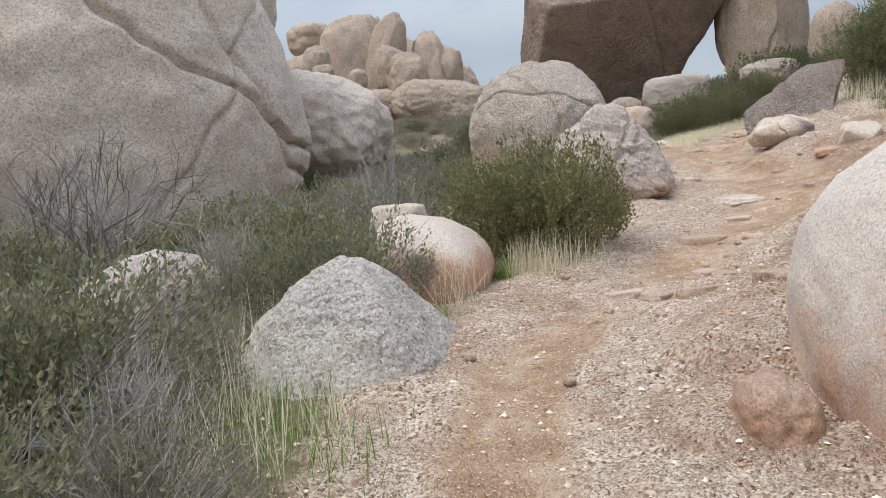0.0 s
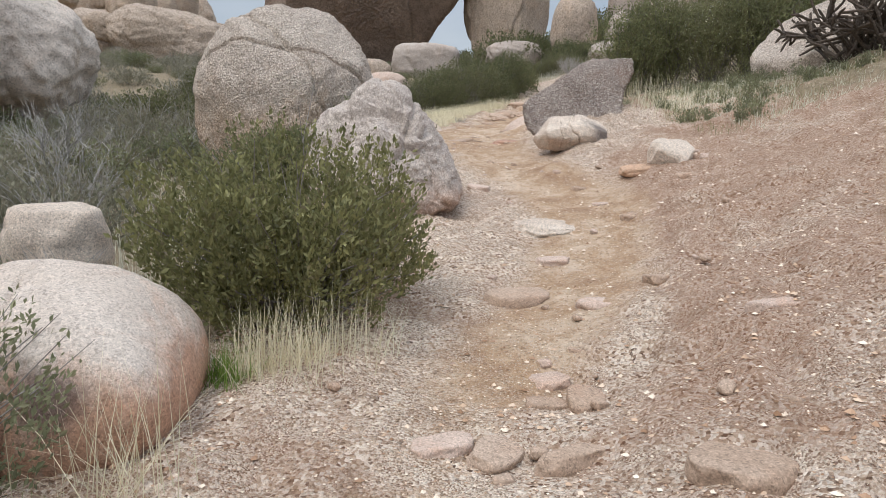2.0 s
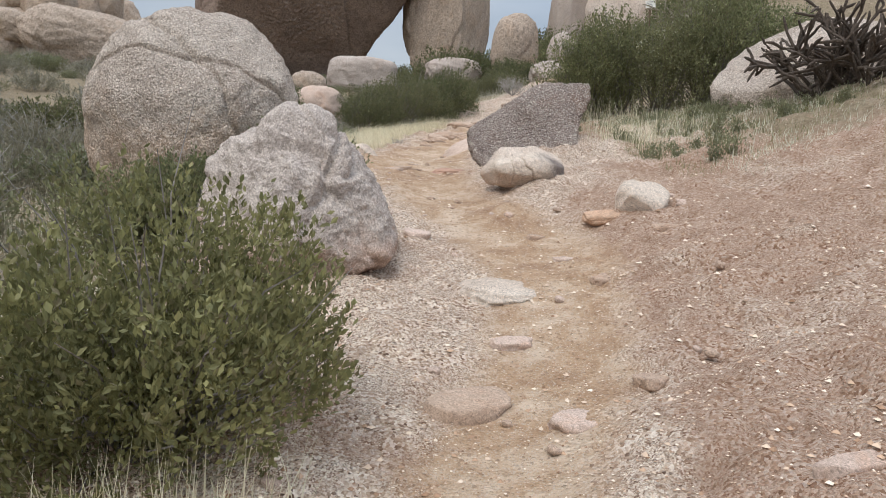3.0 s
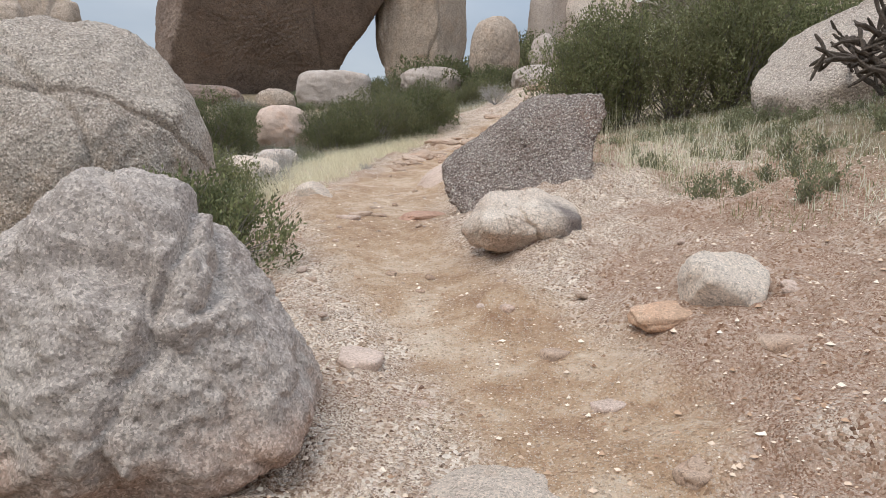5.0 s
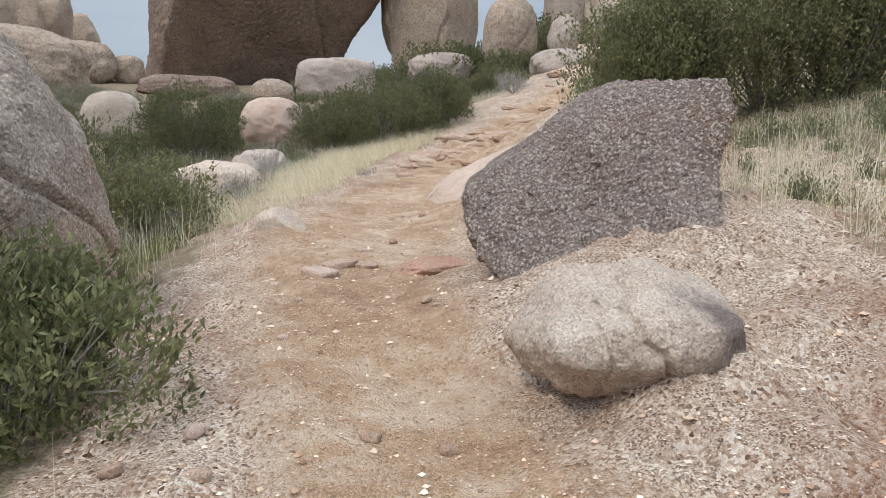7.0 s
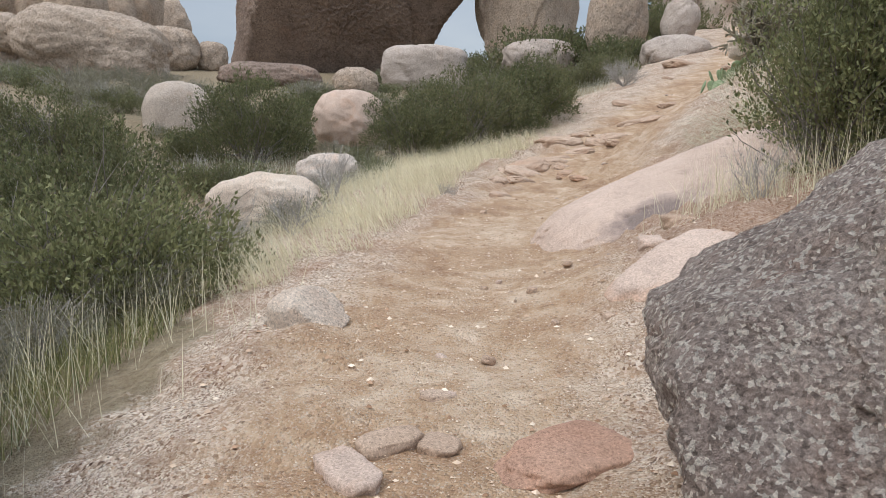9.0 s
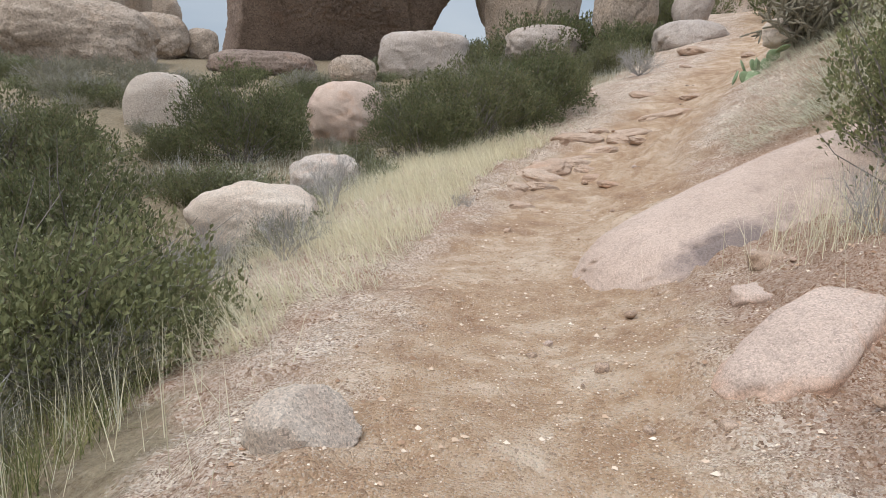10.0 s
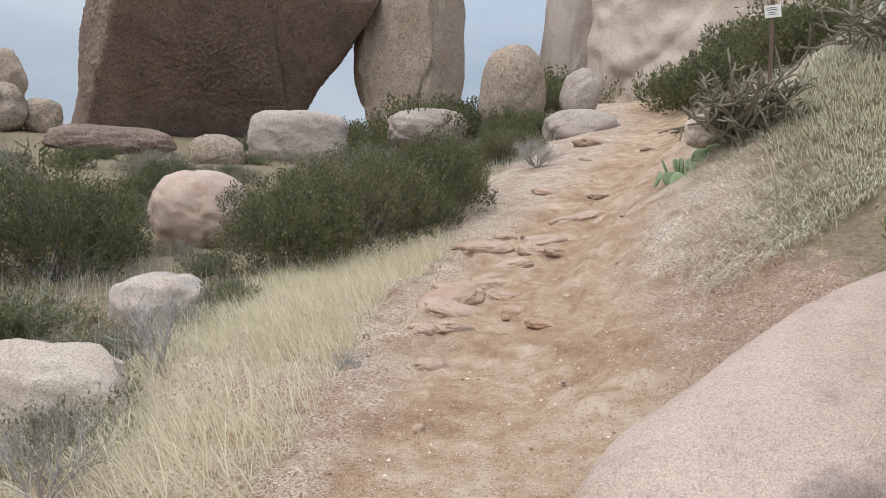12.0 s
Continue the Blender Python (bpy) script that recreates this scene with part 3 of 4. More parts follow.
    boulder("boulder", "pale rounded boulder on the slope", 9.5, 11.0, 2.95, (1.3, 0.9, 0.85), 19, G_DOME, rz=-15, tilt=(0, -12), amp=0.08, cuts=[((-0.6, -0.2, 0.75), 0.68, 0.85)])


def build_far_rocks():
    # one dark brown all over: the underside's shade is painted in
    hewn("giant_boulder", "huge overhanging boulder, its brown darkened for the shade of the underside", 11.35, 49.76, 9.0,
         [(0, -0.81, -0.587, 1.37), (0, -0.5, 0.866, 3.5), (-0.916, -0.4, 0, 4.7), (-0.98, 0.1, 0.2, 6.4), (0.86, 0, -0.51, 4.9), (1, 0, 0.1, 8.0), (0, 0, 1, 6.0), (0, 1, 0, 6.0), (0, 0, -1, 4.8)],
         21, G_BROWN_SHADED, turn=12, category="boulder", sharp=22, amp=0.035, freq=0.35, fine=0.10, cracks=[((0.95, 0.1, 0.3), 2.6, 0.16, 0.3)], level=7)
    boulder("boulder", "grey cracked block under the overhang", 12.3, 39.3, 4.6, (1.65, 1.1, 0.9), 22, G_BIG, rz=-20, power=4.5, amp=0.07)
    boulder("spire", "tall leaning granite spire", 20.05, 47.0, 10.3, (2.65, 2.3, 6.2), 23, G_TAN, power=2.6, amp=0.16, cuts=[((0.6, -0.7, 0.1), 0.72, 0.8), ((-0.7, -0.6, -0.3), 0.75, 0.7)], level=6, category="rock")
    boulder("boulder", "rounded egg-shaped granite boulder", 18.65, 35.8, 6.35, (1.1, 0.95, 1.6), 24, G_TAN, amp=0.06)
    boulder("cliff_boulder", "tall pinkish granite cliff with an orange streak", 33.3, 41.2, 11.0, (7.2, 4.0, 6.8), 25, G_HILL, rz=-35, power=2.8, amp=0.14, fine=0.05, category="cliff", level=6)
    boulder("granite_dome", "huge sloping granite dome with a long crack", -7.3, 17.3, 3.4, (3.9, 3.4, 4.3), 26, G_HILL, rz=20, tilt=(0, -14), power=2.6, amp=0.07, level=7,
            cracks=[((0.75, -0.1, 0.65), 0.40, 0.022, 0.06), ((0.6, 0.3, -0.7), 0.15, 0.018, 0.035), ((0.9, -0.1, 0.2), 0.72, 0.02, 0.04), ((0.8, 0.0, -0.5), -0.55, 0.05, 0.12)], category="rock")
    boulder("boulder", "flat boulder lying on a granite dome", -5.3, 18.9, 5.1, (1.3, 1.1, 0.5), 27, G_HILL, rz=-25, tilt=(0, 25))
    boulder("boulder", "rounded granite shoulder beside the dome", -3.8, 22.6, 3.0, (2.2, 1.7, 1.55), 28, G_HILL, tilt=(0, 14), amp=0.14, level=6)
    boulder("ridge_rock", "weathered tan rock pile on the ridge", -6.2, 62, 9.5, (3.6, 3.0, 4.6), 29, G_TAN, power=2.8, amp=0.16, cuts=[((0.8, -0.2, 0.3), 0.7, 0.8)], category="rock")
    boulder("ridge_rock", "weathered tan rock pile on the ridge", -2.6, 63, 8.0, (3.4, 3.0, 4.2), 30, G_TAN, power=2.4, amp=0.16, category="rock")
    boulder("ridge_rock", "low tan rocks on the ridge", -10.5, 66, 9.0, (4.5, 3.5, 3.4), 31, G_TAN, amp=0.15, category="rock")
    boulder("boulder", "low rounded tan boulder among shrubs", -3.3, 43.2, 5.0, (1.8, 1.4, 1.3), 32, G_TAN, amp=0.12, level=6)
    boulder("boulder", "low rounded tan boulder among shrubs", 0.1, 41.8, 5.0, (2.85, 1.8, 1.55), 33, G_TAN, rz=-6, tilt=(0, 8), amp=0.12, level=6)
    boulder("boulder", "long pale boulder on the slope", 16.2, 37.3, 5.0, (1.45, 0.95, 0.75), 34, G_BIG)
    boulder("boulder", "pale boulder beside the upper trail", 18.6, 31.9, 4.9, (1.2, 0.8, 0.6), 35, G_BIG)
    boulder("boulder", "shadowed granite block beside the dome", -11.3, 15.2, 3.2, (3.0, 2.6, 4.2), 36, G_BIG, power=2.8, amp=0.1)
    boulder("boulder", "upright boulder on top of the dome", -5.4, 20.6, 6.4, (1.2, 1.1, 1.2), 37, G_HILL)
    boulder("ridge_rock", "small peaked tan rock on the ridge", 1.6, 66, 8.0, (1.8, 1.5, 2.2), 38, G_TAN, amp=0.15, category="rock")
    boulder("ridge_rock", "leaning tan pillar on the ridge", -4.2, 60, 10.2, (1.5, 1.4, 4.0), 39, G_TAN, tilt=(0, 14), amp=0.15, category="rock")
    boulder("ridge_rock", "cracked tan outcrop on the ridge", -0.2, 60, 8.0, (2.0, 1.8, 3.2), 40, G_TAN, tilt=(0, 12), amp=0.14, power=3, category="rock")
    for k, (x, y, z, w, h) in enumerate(((-8.8, 55.7, 10.2, 0.95, 1.01), (-8.1, 53.9, 9.0, 0.75, 0.56), (-5.7, 54.3, 8.6, 0.62, 0.54), (-3.5, 56.3, 9.7, 1.19, 1.21), (-2.2, 55.5, 8.9, 1.59, 1.38), (-0.6, 59.4, 10.1, 1.41, 2.32), (-11.2, 67.9, 14.3, 1.94, 1.06), (-2.9, 42.2, 5.6, 0.77, 0.50))):
        boulder("ridge_rock", "rounded tan boulder piled on the ridge", x, y, z - 0.35 * h, (w, w * 0.9, h * 1.35), 60 + k, G_TAN, rz=23 * k, tilt=(0, (8, -6, 0, 12, 16, 14, 0, 0)[k]), power=2.6, amp=0.16, level=5, group="ridge rocks", category="rock")
    boulder("boulder", "rounded tan boulder on the slope", -3.5, 56, 6.6, (1.6, 1.4, 1.3), 41, G_TAN)
    boulder("boulder", "pale low rock under the overhang", 9.15, 37.6, 3.85, (0.8, 0.65, 0.62), 42, G_TAN)
    # same darkened brown, standing in for the shade below the overhang
    boulder("boulder", "flat rock under the overhang, its brown darkened for shade", 6.4, 41.0, 4.2, (1.9, 1.0, 0.55), 43, G_BROWN_SHADED)
    boulder("boulder", "rounded tan boulder beside the overhang", 2.5, 46.2, 5.4, (1.45, 1.1, 1.05), 44, G_TAN)
    boulder("boulder", "small rounded tan boulder on the slope", 4.4, 46.4, 5.2, (0.7, 0.6, 0.75), 49, G_TAN)
    boulder("boulder", "tall pale boulder beside the upper trail", 20.0, 33.8, 6.2, (0.62, 0.6, 0.85), 45, G_BIG, tilt=(0, 20))
    boulder("boulder", "dark upright boulder beside the cliff", 26.7, 43.7, 10.6, (1.15, 1.2, 4.4), 46, G_BIG, tilt=(0, 6))


build_near_rocks()
build_far_rocks()


TRAIL_STONES = [(1.2, 4.88, 0.13, 0.08, 5), (1.36, 4.76, 0.12, 0.09, 40), (1.62, 4.6, 0.17, 0.06, 10), (1.88, 5.34, 0.09, 0.08, 0), (1.9, 5.05, 0.11, 0.08, 60),
                (2.26, 6.5, 0.22, 0.16, 20), (2.58, 6.1, 0.13, 0.11, 30), (1.75, 5.1, 0.09, 0.06, 0), (2.13, 5.52, 0.06, 0.05, 30), (2.78, 7.06, 0.12, 0.08, -10),
                (3.05, 6.2, 0.10, 0.07, 20), (3.71, 7.52, 0.08, 0.07, 0), (3.0, 9.05, 0.15, 0.11, 70), (3.9, 8.66, 0.11, 0.06, 20), (4.5, 7.86, 0.13, 0.10, 0),
                (3.8, 8.13, 0.08, 0.06, 0), (4.6, 13.15, 0.07, 0.05, 0), (1.92, 4.14, 0.17, 0.14, 30), (4.15, 12.7, 0.09, 0.16, 10), (4.33, 12.85, 0.13, 0.07, 15),
                (4.5, 12.8, 0.08, 0.07, 50), (6.65, 14.66, 0.17, 0.12, 20), (7.15, 15.1, 0.2, 0.12, 20), (4.0, 12.2, 0.07, 0.08, 0), (2.88, 5.01, 0.2, 0.05, -5), (4.23, 7.3, 0.07, 0.06, 0), (3.75, 7.53, 0.07, 0.05, 20), (4.95, 8.4, 0.09, 0.07, 0)]


def build_stones():
    """Stones set in the trail, each half sunk, and a scatter of loose ones."""
    rng = np.random.default_rng(3)
    for k, (x, y, a, b, rz) in enumerate(TRAIL_STONES):
        boulder("trail_stone", "brown flat-topped stone set in the trail", x, y, at_ground(x, y) - 0.10 * (a + b), (a, b, 0.3 * (a + b)), 50 + k, G_STONE if k % 3 else G_SLAB, rz=rz,
                tilt=(rng.uniform(-6, 6), rng.uniform(-6, 6)), power=3.0, amp=0.2, cuts=[((0, 0, 1), 0.62, 0.85)], level=4, group="trail stones", category="stone")
    boulder("gravel_mound", "low pale mound of coarse white gravel", 3.12, 7.85, 0.875, (0.34, 0.28, 0.11), 80, G_CREAM, rz=-10, amp=0.2, fine=0.05, category="rock")
    boulder("red_ledge", "low reddish ledge of rock at the trail's edge", 4.93, 12.6, 1.435, (0.30, 0.17, 0.07), 81, G_RED, rz=20, power=3, amp=0.2, category="rock")
    ledges = [(8.45, 20.95, 0.26), (10.0, 22.9, 0.28), (11.1, 23.0, 0.24), (12.3, 23.6, 0.26), (17.2, 29.6, 0.35), (9.4, 21.7, 0.14), (8.0, 20.0, 0.16), (8.8, 21.4, 0.2), (9.1, 20.9, 0.18), (10.6, 22.4, 0.2), (8.2, 20.5, 0.2)]
    ledges += [(x, y, rng.uniform(0.10, 0.22)) for x, y in beside_trail(rng, 14, 18.2, 28, -0.8, 0.6)]
    for k, (x, y, a) in enumerate(ledges):
        boulder("trail_ledge", "worn step of pinkish bedrock in the trail", x, y, at_ground(x, y) - 0.12 * a, (a * 1.5, a * 0.9, a * 0.5), 200 + k, G_STONE, rz=rng.uniform(-25, 40), tilt=(rng.uniform(-8, 14), rng.uniform(-14, 14)), power=2.8, amp=0.22, fine=0.035,
                level=5, group="trail ledges", category="rock")
    loose = [boulder("loose_stone", "small loose stone on the trail", 0.9 + 0.2 * k, 4.3 + 0.13 * k, at_ground(0.9 + 0.2 * k, 4.3 + 0.13 * k) + 0.005, (0.035, 0.028, 0.02), 90 + k, (G_STONE, G_SLAB, G_STONE)[k % 3],
                     power=3, amp=0.25, level=3, group="loose stones", category="stone") for k in range(6)]
    spots = np.concatenate([beside_trail(rng, 130, 2.5, 16, -1.3, 1.6), beside_trail(rng, 30, 4, 12, 0.8, 3.5), beside_trail(rng, 60, 15, 26, -1.0, 2.0)])
    for x, y in spots:
        s = rng.uniform(0.3, 1.15) ** 1.4
        copy_thing(loose[int(rng.integers(0, 6))], pose(x, y, at_ground(x, y) + 0.004 * s, rng.uniform(-20, 20), rng.uniform(-20, 20), rng.uniform(0, 360)) @ Matrix.Diagonal((s, s, s, 1)))


def pebble_material():
    m = Mat("gravel_grains", 0.9, 0.15)
    m.color(m.ramp(m.island(), (0.0, (0.26, 0.15, 0.09)), (0.25, (0.52, 0.345, 0.23)), (0.6, (0.70, 0.54, 0.41)), (1.0, (0.90, 0.79, 0.66))))
    return m.m


def build_gravel():
    """Coarse granite grit lying on the ground."""
    rng = np.random.default_rng(4)
    spots = np.concatenate([beside_trail(rng, 34000, 2.2, 10, -1.5, 3.2), beside_trail(rng, 20000, 10, 19, -1.4, 3.0)])
    n = len(spots)
    z, d = land(spots[:, 0], spots[:, 1])
    z = z + relief(spots[:, 0], spots[:, 1], d)
    base = np.array([(1, 0, 0), (0, 1, 0), (-1, 0, 0), (0, -1, 0), (0, 0, 1)], float)
    size = rng.uniform(0.0025, 0.0075, (n, 1, 1)) * (1 + (rng.random((n, 1, 1)) > 0.92) * 1.5)
    v = base[None] * size * rng.uniform(0.6, 1.3, (n, 5, 1))
    a = rng.uniform(0, 6.283, n)
    c, sn = np.cos(a)[:, None], np.sin(a)[:, None]
    v = np.stack([v[..., 0] * c - v[..., 1] * sn, v[..., 0] * sn + v[..., 1] * c, v[..., 2] * 0.7], -1)
    v += np.stack([spots[:, 0], spots[:, 1], z + 0.002], -1)[:, None]
    f = np.array([(0, 1, 4), (1, 2, 4), (2, 3, 4), (3, 0, 4), (0, 2, 1), (0, 3, 2)])
    faces = (np.arange(n)[:, None, None] * 5 + f[None]).reshape(-1, 3)
    me = mesh_of("gravel", v.reshape(-1, 3), faces)
    me.materials.append(pebble_material())
    tagged(new("gravel", me), "coarse pale granite gravel beside the trail", "gravel", kind="stuff")


# ---- plants ----
def part(name, me, material, parent, label=""):
    """Link a mesh as one part under a thing."""
    if material:
        me.materials.append(material)
    ob = new(name, me)
    ob.parent = parent
    if label:
        ob["label"] = label
    return ob


def mesh_of(name, verts, faces, smooth=False):
    me = bpy.data.meshes.new(name)
    me.from_pydata(np.asarray(verts).tolist(), [], faces if isinstance(faces, list) else faces.tolist())
    if smooth:
        me.shade_smooth()
    return me


def tubes(paths, sides=3, welded=False):
    """Thin three-sided tapering stems. paths: lists of (point, radius); welded: each grows out of an earlier one."""
    verts, faces = [], []
    for path in paths:
        base = len(verts)
        if welded and base:
            gap = np.array(verts) - np.array(path[0][0])
            faces.append((int(np.argmin((gap * gap).sum(1))), base, base + 1))
        for k, (p, r) in enumerate(path):
            q = path[min(k + 1, len(path) - 1)][0] - path[max(k - 1, 0)][0]
            a = Vector(q).orthogonal().normalized()
            b = Vector(q).cross(a).normalized()
            for j in range(sides):
                c = a * math.cos(j * 6.2832 / sides) + b * math.sin(j * 6.2832 / sides)
                verts.append(tuple(Vector(p) + c * r))
        for k in range(len(path) - 1):
            for j in range(sides):
                n = (j + 1) % sides
                faces.append((base + sides * k + j, base + sides * k + n, base + sides * k + sides + n, base + sides * k + sides + j))
        faces.append(tuple(base + sides * (len(path) - 1) + j for j in range(sides)))
    return verts, faces


def leaves(tips, ways, per, length, width, rng, spread=0.55, run=4.0):
    """Folded leaf blades set along the last stretch of each twig."""
    n = len(tips) * per
    way = np.repeat(ways, per, 0)
    back = rng.random((n, 1)) ** 1.3 * length * run
    at = np.repeat(tips, per, 0) - way * back + rng.normal(0, length * 0.45, (n, 3))
    axis = way + rng.normal(0, spread, (n, 3))
    axis /= np.linalg.norm(axis, axis=1, keepdims=True)
    side = np.cross(axis, rng.normal(0, 1, (n, 3)))
    side /= np.linalg.norm(side, axis=1, keepdims=True)
    up = np.cross(side, axis)
    s = rng.uniform(0.65, 1.25, (n, 1))
    ln, wd = length * s, width * s * rng.uniform(0.8, 1.2, (n, 1))
    v = np.stack([at, at + axis * ln * 0.5 + side * wd * 0.5 + up * wd * 0.15, at + axis * ln, at + axis * ln * 0.5 - side * wd * 0.5 + up * wd * 0.15], 1).reshape(-1, 3)
    return v, np.arange(4 * n).reshape(n, 4)


def shrub(x, y, label, seed, radius, height, twigs, per, leaf, mat, stems=50, dead=0, lobes=9, bark=None, name="shrub", spread=0.55, run=4.0, low=0.0):
    """A leafy shrub: branching stems and a lumpy crown of single leaves."""
    rng = np.random.default_rng(seed)
    root = new(name)
    root.matrix_world = pose(x, y, at_ground(x, y) - 0.03)
    tagged(root, label, "shrub")
    ang = rng.uniform(0, 6.283, lobes)
    rad = np.sqrt(rng.uniform(0.02, 1, lobes)) * radius * 0.62
    cz = height * (low + 0.22 + (0.46 - low * 0.5) * rng.random(lobes)) * (1 - 0.45 * (rad / radius) ** 2)
    centre = np.stack([rad * np.cos(ang), rad * np.sin(ang), cz], 1)
    size = radius * rng.uniform(0.34, 0.52, lobes)
    pick = rng.integers(0, lobes, twigs)
    dirs = rng.normal(0, 1, (twigs, 3))
    dirs[:, 2] = dirs[:, 2] * 0.9 + 0.25
    dirs /= np.linalg.norm(dirs, axis=1, keepdims=True)
    tips = centre[pick] + dirs * (size[pick] * rng.uniform(0.55, 1.12, twigs) ** 0.7)[:, None] * np.array([1, 1, height / radius * 0.75])
    tips[:, 2] = np.clip(tips[:, 2], 0.04, None)
    ways = tips - np.array([0, 0, -0.1 * height])
    ways = ways / np.linalg.norm(ways, axis=1, keepdims=True) * 0.45 + dirs * 0.25 + np.array([0, 0, 0.75])
    ways /= np.linalg.norm(ways, axis=1, keepdims=True)
    paths = []
    for k in rng.choice(twigs, min(stems, twigs), replace=False):
        tip = tips[k]
        foot = np.array([rng.normal(0, 0.07), rng.normal(0, 0.07), -0.05]) * radius
        m1 = foot + (tip - foot) * 0.35 + rng.normal(0, 0.06, 3) * radius
        m2 = foot + (tip - foot) * 0.7 + rng.normal(0, 0.05, 3) * radius
        paths.append([(foot, 0.011 * radius), (m1, 0.008 * radius), (m2, 0.005 * radius), (tip, 0.002 * radius)])
    for k in rng.integers(0, twigs, dead):
        tip = tips[k] + ways[k] * rng.uniform(0.05, 0.3) * radius
        start = tip * 0.45
        paths.append([(start, 0.006 * radius), ((start + tip) / 2 + rng.normal(0, 0.05, 3) * radius, 0.004 * radius), (tip, 0.0018 * radius)])
    part("woody_frame", mesh_of("woody_frame", *tubes(paths)), bark or M_TWIG, root)
    if per:
        part("crown", mesh_of("crown", *leaves(tips, ways, per, leaf[0], leaf[1], rng, spread, run)), mat, root)
    return root


def bare_shrub(x, y, label, seed, radius, height, limbs=14, bark=None, name="bare_shrub"):
    """A leafless shrub of forking grey twigs."""
    rng = np.random.default_rng(seed)
    root = new(name)
    root.matrix_world = pose(x, y, at_ground(x, y) - 0.03)
    tagged(root, label, "shrub")
    limb = []

    def grow(p, way, length, r, depth):
        q = p + way * length * 0.5 + rng.normal(0, 0.05, 3) * length
        e = p + way * length + rng.normal(0, 0.09, 3) * length
        limb.append([(p, r), (q, r * 0.8), (e, r * 0.55)])
        if depth:
            for _ in range(3 if depth > 1 else 4):
                w = way + rng.normal(0, 0.5, 3) + np.array([0, 0, 0.12])
                start = p + (e - p) * rng.uniform(0.45, 1.0)
                grow(start, w / np.linalg.norm(w), length * rng.uniform(0.5, 0.8), r * 0.55, depth - 1)
    for _ in range(limbs):
        a = rng.uniform(0, 6.283)
        lean = rng.uniform(0.25, 1.1) * radius / height
        w = np.array([math.cos(a) * lean, math.sin(a) * lean, 1.0])
        limb.clear()
        grow(np.zeros(3), w / np.linalg.norm(w), height * rng.uniform(0.35, 0.5), 0.009 * height, 3)
        part("limb", mesh_of("limb", *tubes(limb, welded=True)), bark or M_DEAD, root)
    return root


def blades(spots, length, width, rng, lean=0.5, comb=(0, 0), curl=0.5):
    """Grass blades: narrow bent strips at (x, y, z) spots."""
    n = len(spots)
    a = rng.uniform(0, 6.283, n)
    out = np.stack([np.cos(a), np.sin(a)], 1) * np.abs(rng.normal(0, lean, (n, 1))) + np.array(comb)
    ln = length * rng.uniform(0.45, 1.2, n)[:, None]
    way = np.concatenate([out, np.ones((n, 1))], 1)
    way /= np.linalg.norm(way, axis=1, keepdims=True)
    sag = np.concatenate([out * curl, -np.linalg.norm(out, axis=1, keepdims=True) * curl * 0.75], 1)
    side = np.stack([-np.sin(a), np.cos(a), np.zeros(n)], 1) * width * rng.uniform(0.6, 1.3, n)[:, None]
    m = spots + way * ln * 0.5 + sag * ln * 0.12
    t = spots + way * ln + sag * ln * 0.5
    v = np.stack([spots - side, spots + side, m + side * 0.7, m - side * 0.7, t], 1).reshape(-1, 3)
    i = np.arange(n)[:, None] * 5
    faces = (i + np.array([0, 1, 2, 3])).tolist() + (i + np.array([3, 2, 4])).tolist()
    return v, faces


def grass_patch(name, label, spots2d, length, width, mat, seed, lean=0.5, comb=(0, 0), curl=0.5):
    rng = np.random.default_rng(seed)
    x, y = np.asarray(spots2d).T
    z = land(x, y)[0] - 0.01
    v, f = blades(np.stack([x, y, z], 1), length, width, rng, lean, comb, curl)
    me = mesh_of(name, v, f)
    me.materials.append(mat)
    return tagged(new(name, me), label, "grass", kind="stuff")


def beside_trail(rng, n, y0, y1, d0, d1, clump=0.0, power=1.0):
    """Random spots between two distances right of the trail (left: minus)."""
    out = []
    while len(out) < n:
        m = max(2000, n * 3)
        x, y = rng.uniform(-14, 30, m), rng.uniform(y0, y1, m)
        d = land(x, y)[1]
        keep = (d > d0) & (d < d1)
        if clump:
            keep &= (wave(x, y, clump, 1.7) + rng.normal(0, 0.35, m)) > 0.15
        out.extend(zip(x[keep], y[keep]))
        if not keep.any():
            break
    return np.array(out[:n])


def around(rng, x, y, r, n):
    return np.stack([rng.normal(x, r, n), rng.normal(y, r, n)], 1)


def spread_copies(root, spots, rng, lo=0.75, hi=1.25, sink=0.03, label=""):
    for x, y in spots:
        s = rng.uniform(lo, hi)
        ob = copy_thing(root, pose(x, y, at_ground(x, y) - sink, 0, 0, rng.uniform(0, 360)) @ Matrix.Diagonal((s * rng.uniform(0.9, 1.1), s, s * rng.uniform(0.85, 1.15), 1)))
        if label:
            ob["label"] = label


